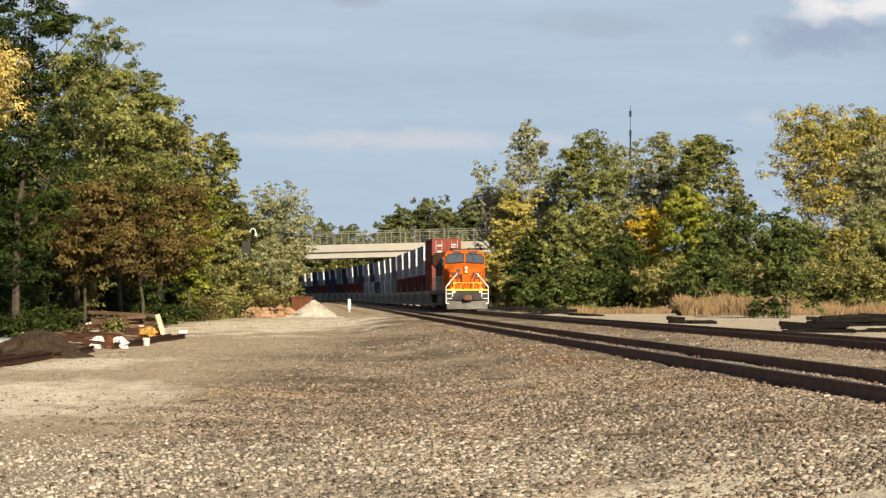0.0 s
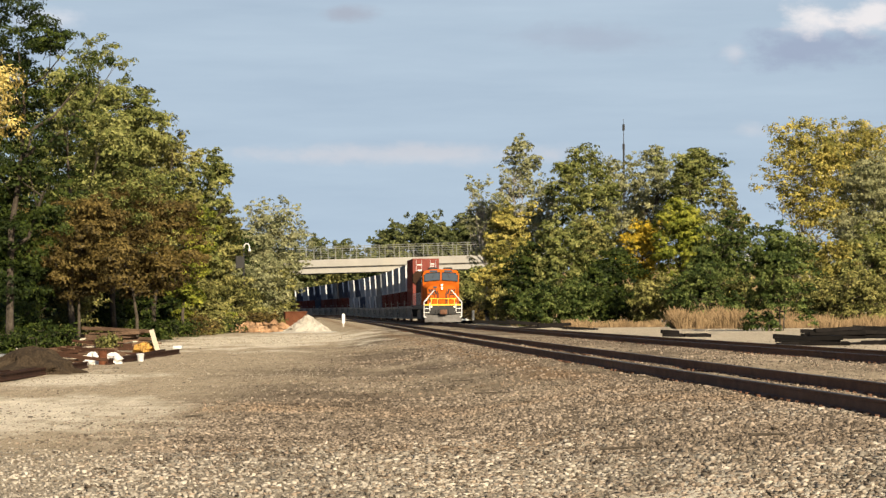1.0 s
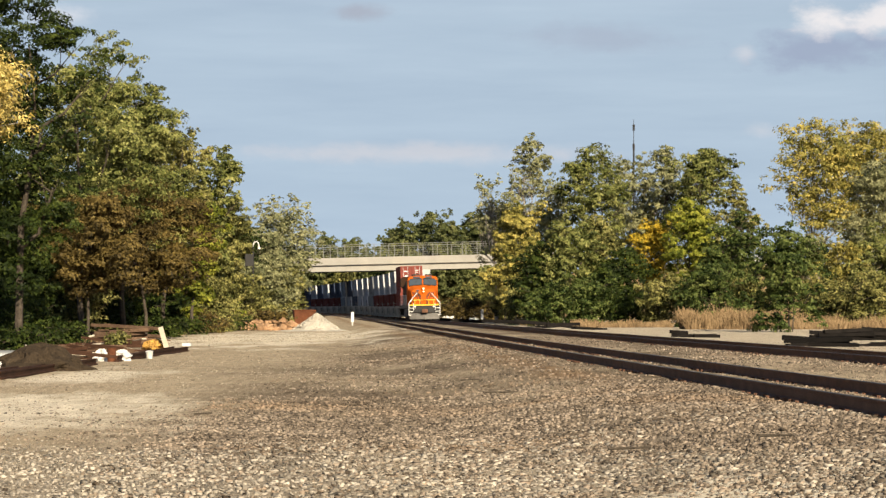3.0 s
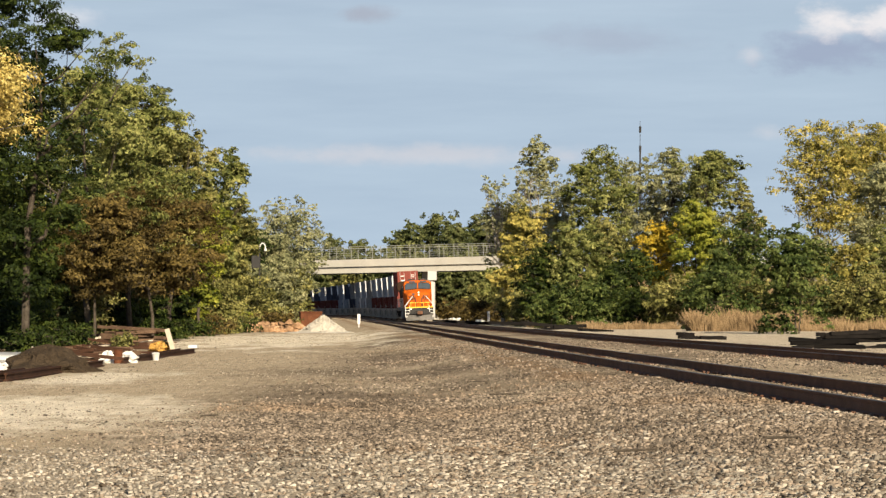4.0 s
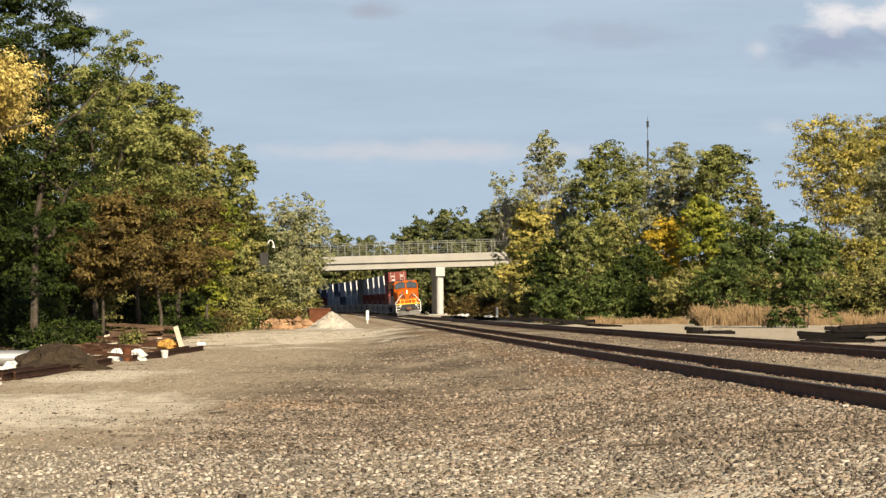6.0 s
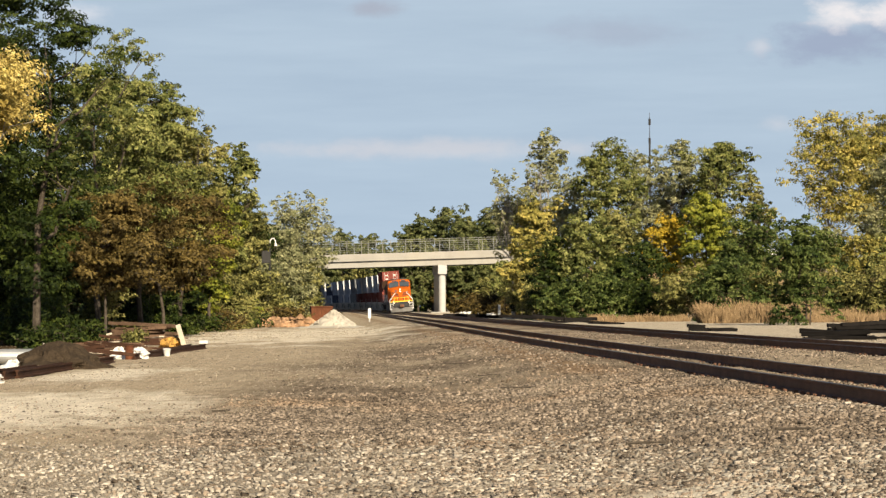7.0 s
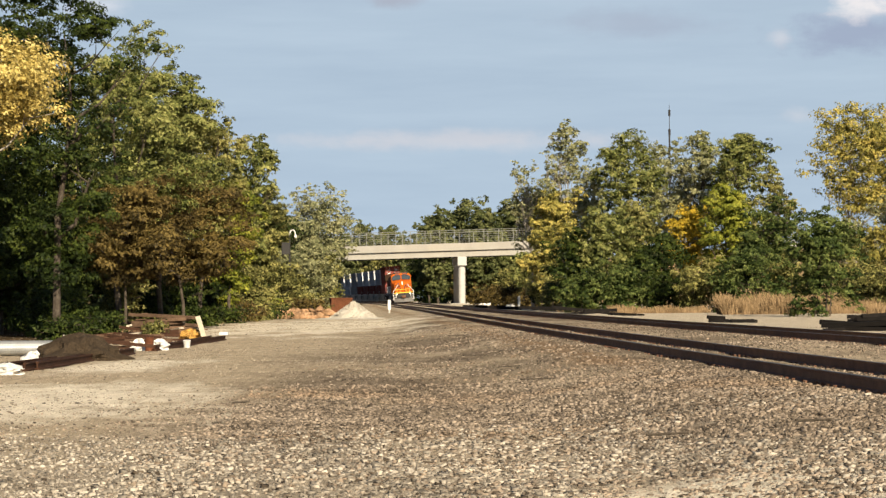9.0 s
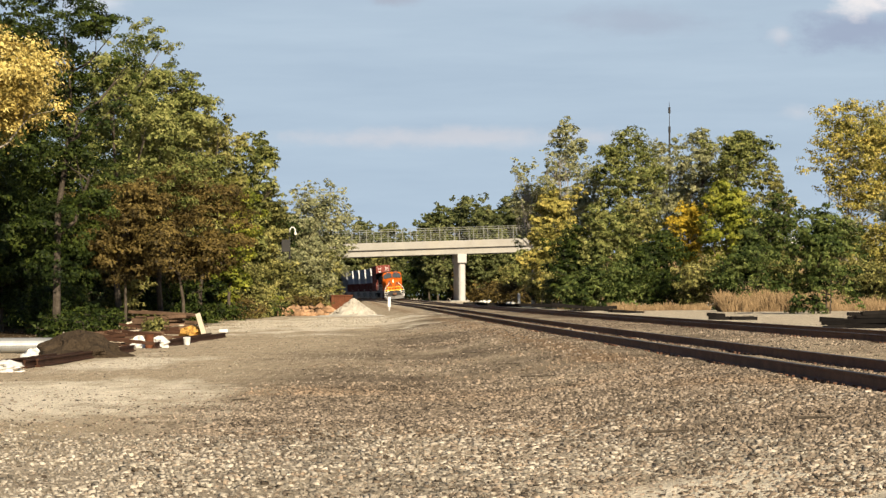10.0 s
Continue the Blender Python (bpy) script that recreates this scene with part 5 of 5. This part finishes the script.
        m = pose(x, y, r.choice((0.0, 0.05, 0.12, 0.2)), 0, r.uniform(-6, 9), r.gauss(20, 38))
        if i % 3:
            block("scrap_bar", m, (ln, 0.1, 0.1), SCRAP, "rusty scrap bar on the debris row", "scrap bar")
        else:
            block("scrap_plank", m, (ln, 0.2, 0.05), PALEWOOD if i % 2 else WOOD, "weathered plank on the debris row", "plank")
    for i in range(9):
        vv, ff = stone_shell(np.random.default_rng(90 + i), 1)
        o = part("rubble_piece", quick_mesh("rubble_piece", vv[0] * r.uniform(0.15, 0.32), ff, 4), SACK)
        o.matrix_basis = pose(-11.2 + r.uniform(-0.4, 0.4), 66 + r.uniform(-1.5, 1.5), 0.06)
        tagged(o, "broken white rubble piece near the soil heap", "rubble", "white rubble")
    for x, y, ln, rz in ((1.8, 26.6, 0.42, 4), (0.9, 44.2, 0.6, -8), (-0.8, 88, 0.7, 12), (3.1, 25.5, 0.3, -14), (0.5, 52, 0.5, 30), (2.2, 31, 0.25, 55), (-0.2, 63, 0.6, -20), (-3.4, 38, 0.25, 10)):
        o = part("stick", tube(bmesh.new(), (-ln / 2, 0, 0), (ln / 2, 0.03, 0.012), 0.018, 0.01, n=6), BARK)
        o.matrix_basis = pose(x, y, float(ground_z(x, y)) + 0.045, 0, 0, rz)
        tagged(o, "dark broken stick lying on the gravel", "stick", "sticks on the gravel")
    # old ties stacked beyond the second track
    r = random.Random(12)

    def stack(x, y, cols, rows_, rz, ln=2.6):
        z = float(ground_z(x, y))
        for i in range(cols * rows_):
            a, k = i % cols, i // cols
            if k == rows_ - 1 and r.random() < 0.4:
                continue
            m = pose(x, y, z + k * 0.185, 0, 0, rz) @ pose(r.uniform(-0.25, 0.25), (a - cols / 2) * 0.3, 0, r.uniform(-5, 5), r.uniform(-5, 5), r.uniform(-24, 24))
            block("old_tie", m, (ln, 0.24, 0.18), TIE, "old creosoted railway tie in a rough stack", "railway tie")

    stack(14.4, 104, 4, 2, 4)
    stack(17.6, 106, 3, 1, -6)
    stack(18.6, 128, 6, 3, 8)
    stack(21.3, 131, 5, 3, -5)
    stack(24.0, 128, 5, 2, 12)
    stack(12.0, 139, 2, 2, 3, 0.95)
    stack(13.2, 139.5, 2, 1, 6, 1.4)
    stack(7.4, 204, 2, 1, -4, 3.2)
    stack(10.4, 196, 2, 1, 5, 2.6)
    for x, y, ln, ry, rz in ((7.2, 202, 4.2, 6, 4), (5.6, 212, 3.5, 2, -8), (4.4, 225, 3.0, 1, 12), (6.1, 240, 3.0, 0, 5), (8.6, 199, 2.6, -2, 20)):
        block("old_tie", pose(x, y, float(ground_z(x, y)) + 0.22, 0, ry, rz), (ln, 0.24, 0.24), TIE, "old creosoted beam tossed beside the track", "railway tie")
    for x, y, ln, rz in ((-0.9, 298, 2.6, 8), (0.3, 303, 2.2, -14), (1.2, 296, 2.6, 5), (2.3, 300, 1.8, 22), (3.0, 292, 2.4, -6), (-0.2, 292, 1.6, 40), (1.9, 306, 2.6, -3)):
        block("old_tie", pose(x, y, float(ground_z(x, y)) - 0.02, 0, 0, rz), (ln, 0.24, 0.36), TIE, "old creosoted tie lying beside the second track", "railway tie")
    for x, y in ((-0.3, 297), (0.15, 297.4), (0.6, 296.8), (3.2, 299), (2.8, 299.4)):
        vv, ff = stone_shell(np.random.default_rng(int(abs(x) * 100)), 1)
        o = part("rubble_piece", quick_mesh("rubble_piece", vv[0] * 0.42, ff, 4), SACK)
        o.matrix_basis = pose(x, y, float(ground_z(x, y)) + 0.42)
        tagged(o, "broken white rubble piece on old ties", "rubble", "white rubble")
    w = thing("white_marker", pose(4.0, 300, float(ground_z(4.0, 300))), "short white post beside the second track", "marker post")
    part("shaft", tube(bmesh.new(), (0, 0, -0.1), (0, 0, 1.5), 0.14, n=14), WHITE, w)
    part("base", boxed(-0.9, 0.2, -0.2, 0.2, -0.02, 0.2, bevel=0.03), WHITE, w)
    # yard lamp on a pole among the shrubs, far mast, van on the bank
    l = thing("yard_lamp", pose(-15.8, 222, -0.2), "yard lamp on a pole with hooked white arm", "street lamp")
    part("pole", tube(bmesh.new(), (0, 0, -0.2), (0, 0, 6.9), 0.09, 0.06, n=10), BLACK, l)
    hk = bmesh.new()
    pts = [(0.24 - 0.24 * math.cos(a), 0, 6.9 + 0.42 * math.sin(a)) for a in np.linspace(0, 3.14, 9).tolist()]
    for a, c in zip(pts, pts[1:]):
        tube(hk, a, c, 0.05, n=8)
    part("arm", hk, WHITE, l, "white hooked arm")
    part("lamp_head", tube(bmesh.new(), (0.48, 0, 6.95), (0.48, 0, 6.7), 0.05, 0.13, n=12), WHITE, l)
    part("control_box", boxed(-0.65, 0.05, -0.2, 0.2, 5.3, 6.3, bevel=0.03), BLACK, l, "dark equipment box")
    m = thing("radio_mast", pose(48.4, 700, 0), "slender dark radio mast beyond the trees", "radio mast")
    bm = bmesh.new()
    tube(bm, (0, 0, 0), (0, 0, 43), 0.22, n=8)
    tube(bm, (0, 0, 43), (0, 0, 51), 0.1, 0.05, n=6)
    part("mast_tube", bm, BLACK, m)
    for z in (43, 48):
        part("antenna", tube(bmesh.new(), (0, 0, z), (0, 0, z + 1.6), 0.3, n=8), BLACK, m)
    v = thing("white_car", pose(50.2, 442, 9.0), "white car on the road bank", "car")
    bm = bmesh.new()
    prism(bm, ((-2.2, 0.35), (2.2, 0.3), (2.25, 0.75), (1.2, 0.95), (-2.25, 1.0)), -0.88, 0.88)
    part("body", bm, WHITE, v)
    bm = bmesh.new()
    prism(bm, ((-2.0, 1.0), (1.15, 0.95), (0.45, 1.5), (-1.5, 1.52)), -0.78, 0.78)
    part("cabin", bm, WHITE, v)
    for x0, x1 in ((-1.55, -0.6), (-0.5, 0.45)):
        part("window", boxed(x0, x1, -0.8, -0.77, 1.05, 1.4, bevel=0.01), GLASS, v)
    for x in (-1.4, 1.4):
        for y in (-0.9, 0.7):
            part("wheel", tube(bmesh.new(), (x, y, 0.32), (x, y + 0.2, 0.32), 0.32, n=18), BLACK, v)


build_yard()


def grass_band(name, spots, label, mat, seed):
    """Blades in tufts; spots: (x, y, half-width, half-depth, height, blades)."""
    rng = np.random.default_rng(seed)
    vs = []
    for x, y, w, d, h, n in spots:
        bx, by = x + rng.uniform(-w, w, n), y + rng.uniform(-d, d, n)
        z = ground_z(bx, by)
        hh = h * rng.uniform(0.45, 1.15, n) * (0.75 + 0.4 * np.sin(bx * 1.3 + np.sin(by)) * np.sin(bx * 0.45 + by * 0.6))
        hh = np.clip(hh, 0.12, 3)
        lx, ly, wd = rng.normal(0, 0.32, n) * hh, rng.normal(0, 0.32, n) * hh, rng.uniform(0.012, 0.035, n)
        vs.append(np.stack([np.stack([bx - wd, by, z - 0.02], -1), np.stack([bx + wd, by, z - 0.02], -1), np.stack([bx + lx + wd * 0.5, by + ly, z + hh], -1), np.stack([bx + lx - wd * 0.5, by + ly, z + hh], -1)], 1).reshape(-1, 3))
    v = np.concatenate(vs)
    ob = part(name, quick_mesh(name, v, np.arange(len(v)), 4), mat)
    tagged(ob, label, "grass", kind="stuff")


grass_band("dry_grass", ((20.8, 204, 3.0, 3, 1.35, 6000), (14.5, 224, 4.0, 3, 0.6, 2000), (9.8, 252, 3, 3, 0.45, 900), (31, 208, 6, 6, 1.0, 4500), (34, 228, 6, 5, 1.4, 3000)), "tall dry tan grass along the dirt lane", GRASS, 4)
grass_band("yard_weeds", ((-18.5, 207, 3.0, 5, 0.5, 500), (-17.5, 165, 2, 8, 0.4, 400), (-16.2, 125, 1.5, 10, 0.4, 300), (-15, 234, 3.0, 6, 0.6, 500)), "low brown weeds at the wood's edge", GRASS, 6)


def on_lane(x, y):
    """Crushed limestone lies on the driven lane along the wood."""
    edge = np.array([noise.noise((a * 0.3, b * 0.1, 9)) for a, b in zip(x, y)]) * 1.6
    return np.clip((-2.6 - x + edge) * 0.7, 0, 1)


LANE_STONE = material("lane_limestone", (0.22, 0.185, 0.135), (0.38, 0.33, 0.255), 0.4, 30, 0.9, bump=0.3, dist=0.01, island=0.4)
def on_spread(x, y):
    """Limestone spilled from the heap over the end of the lane, in ragged tongues."""
    ragged = np.array([noise.noise((a * 0.35, b * 0.06, 4)) for a, b in zip(x, y)]) * 0.9
    heap = 1.15 - ((x + 10.2) / 6.0) ** 2 - ((y - 152) / 36) ** 2
    return np.clip(heap * 1.5 + ragged, 0, 1)


scatter_stones("lane_gravel", 40000, 24, 110, 0.018, "fine pale crushed limestone on the lane", 23, on_lane, 0.0, 30.0, LANE_STONE)
scatter_stones("spilled_gravel", 24000, 90, 190, 0.04, "pale limestone gravel spilled round the heap", 24, on_spread, 0.0, 6.0, LANE_STONE)
PALE_CRUSHED = material("pale_crushed_stone", (0.16, 0.14, 0.113), (0.38, 0.34, 0.28), 0.4, 30, 0.9, bump=0.3, dist=0.01, island=0.6)


def on_near(x, y):
    """Pale crushed stone spread over the nearest stretch of the yard."""
    edge = np.array([noise.noise((a * 0.4, b * 0.2, 15)) for a, b in zip(x, y)]) * 1.1
    return np.clip(0.42 - np.maximum(0, x - 1.0) * 0.12 + edge, 0, 0.6)


scatter_stones("pale_gravel", 52000, 18.5, 33, 0.027, "pale grey crushed stone thick on the ground", 25, on_near, 0.0, 9.0, PALE_CRUSHED)
scatter_stones("near_gravel", 140000, 18.5, 48, 0.023, "loose grey and tan crushed stone", 21, patchy, 0.0, 14.0)
scatter_stones("far_gravel", 80000, 34, 125, 0.028, "loose grey and tan crushed stone", 22, patchy, 14.0, 30.0)


build_track(A_FIT, "near railway track of rusty rails on grey ballast", 12, "railway tracks")
build_track(B_FIT, "second railway track of rusty rails behind the first", 24, "railway tracks")
motions()
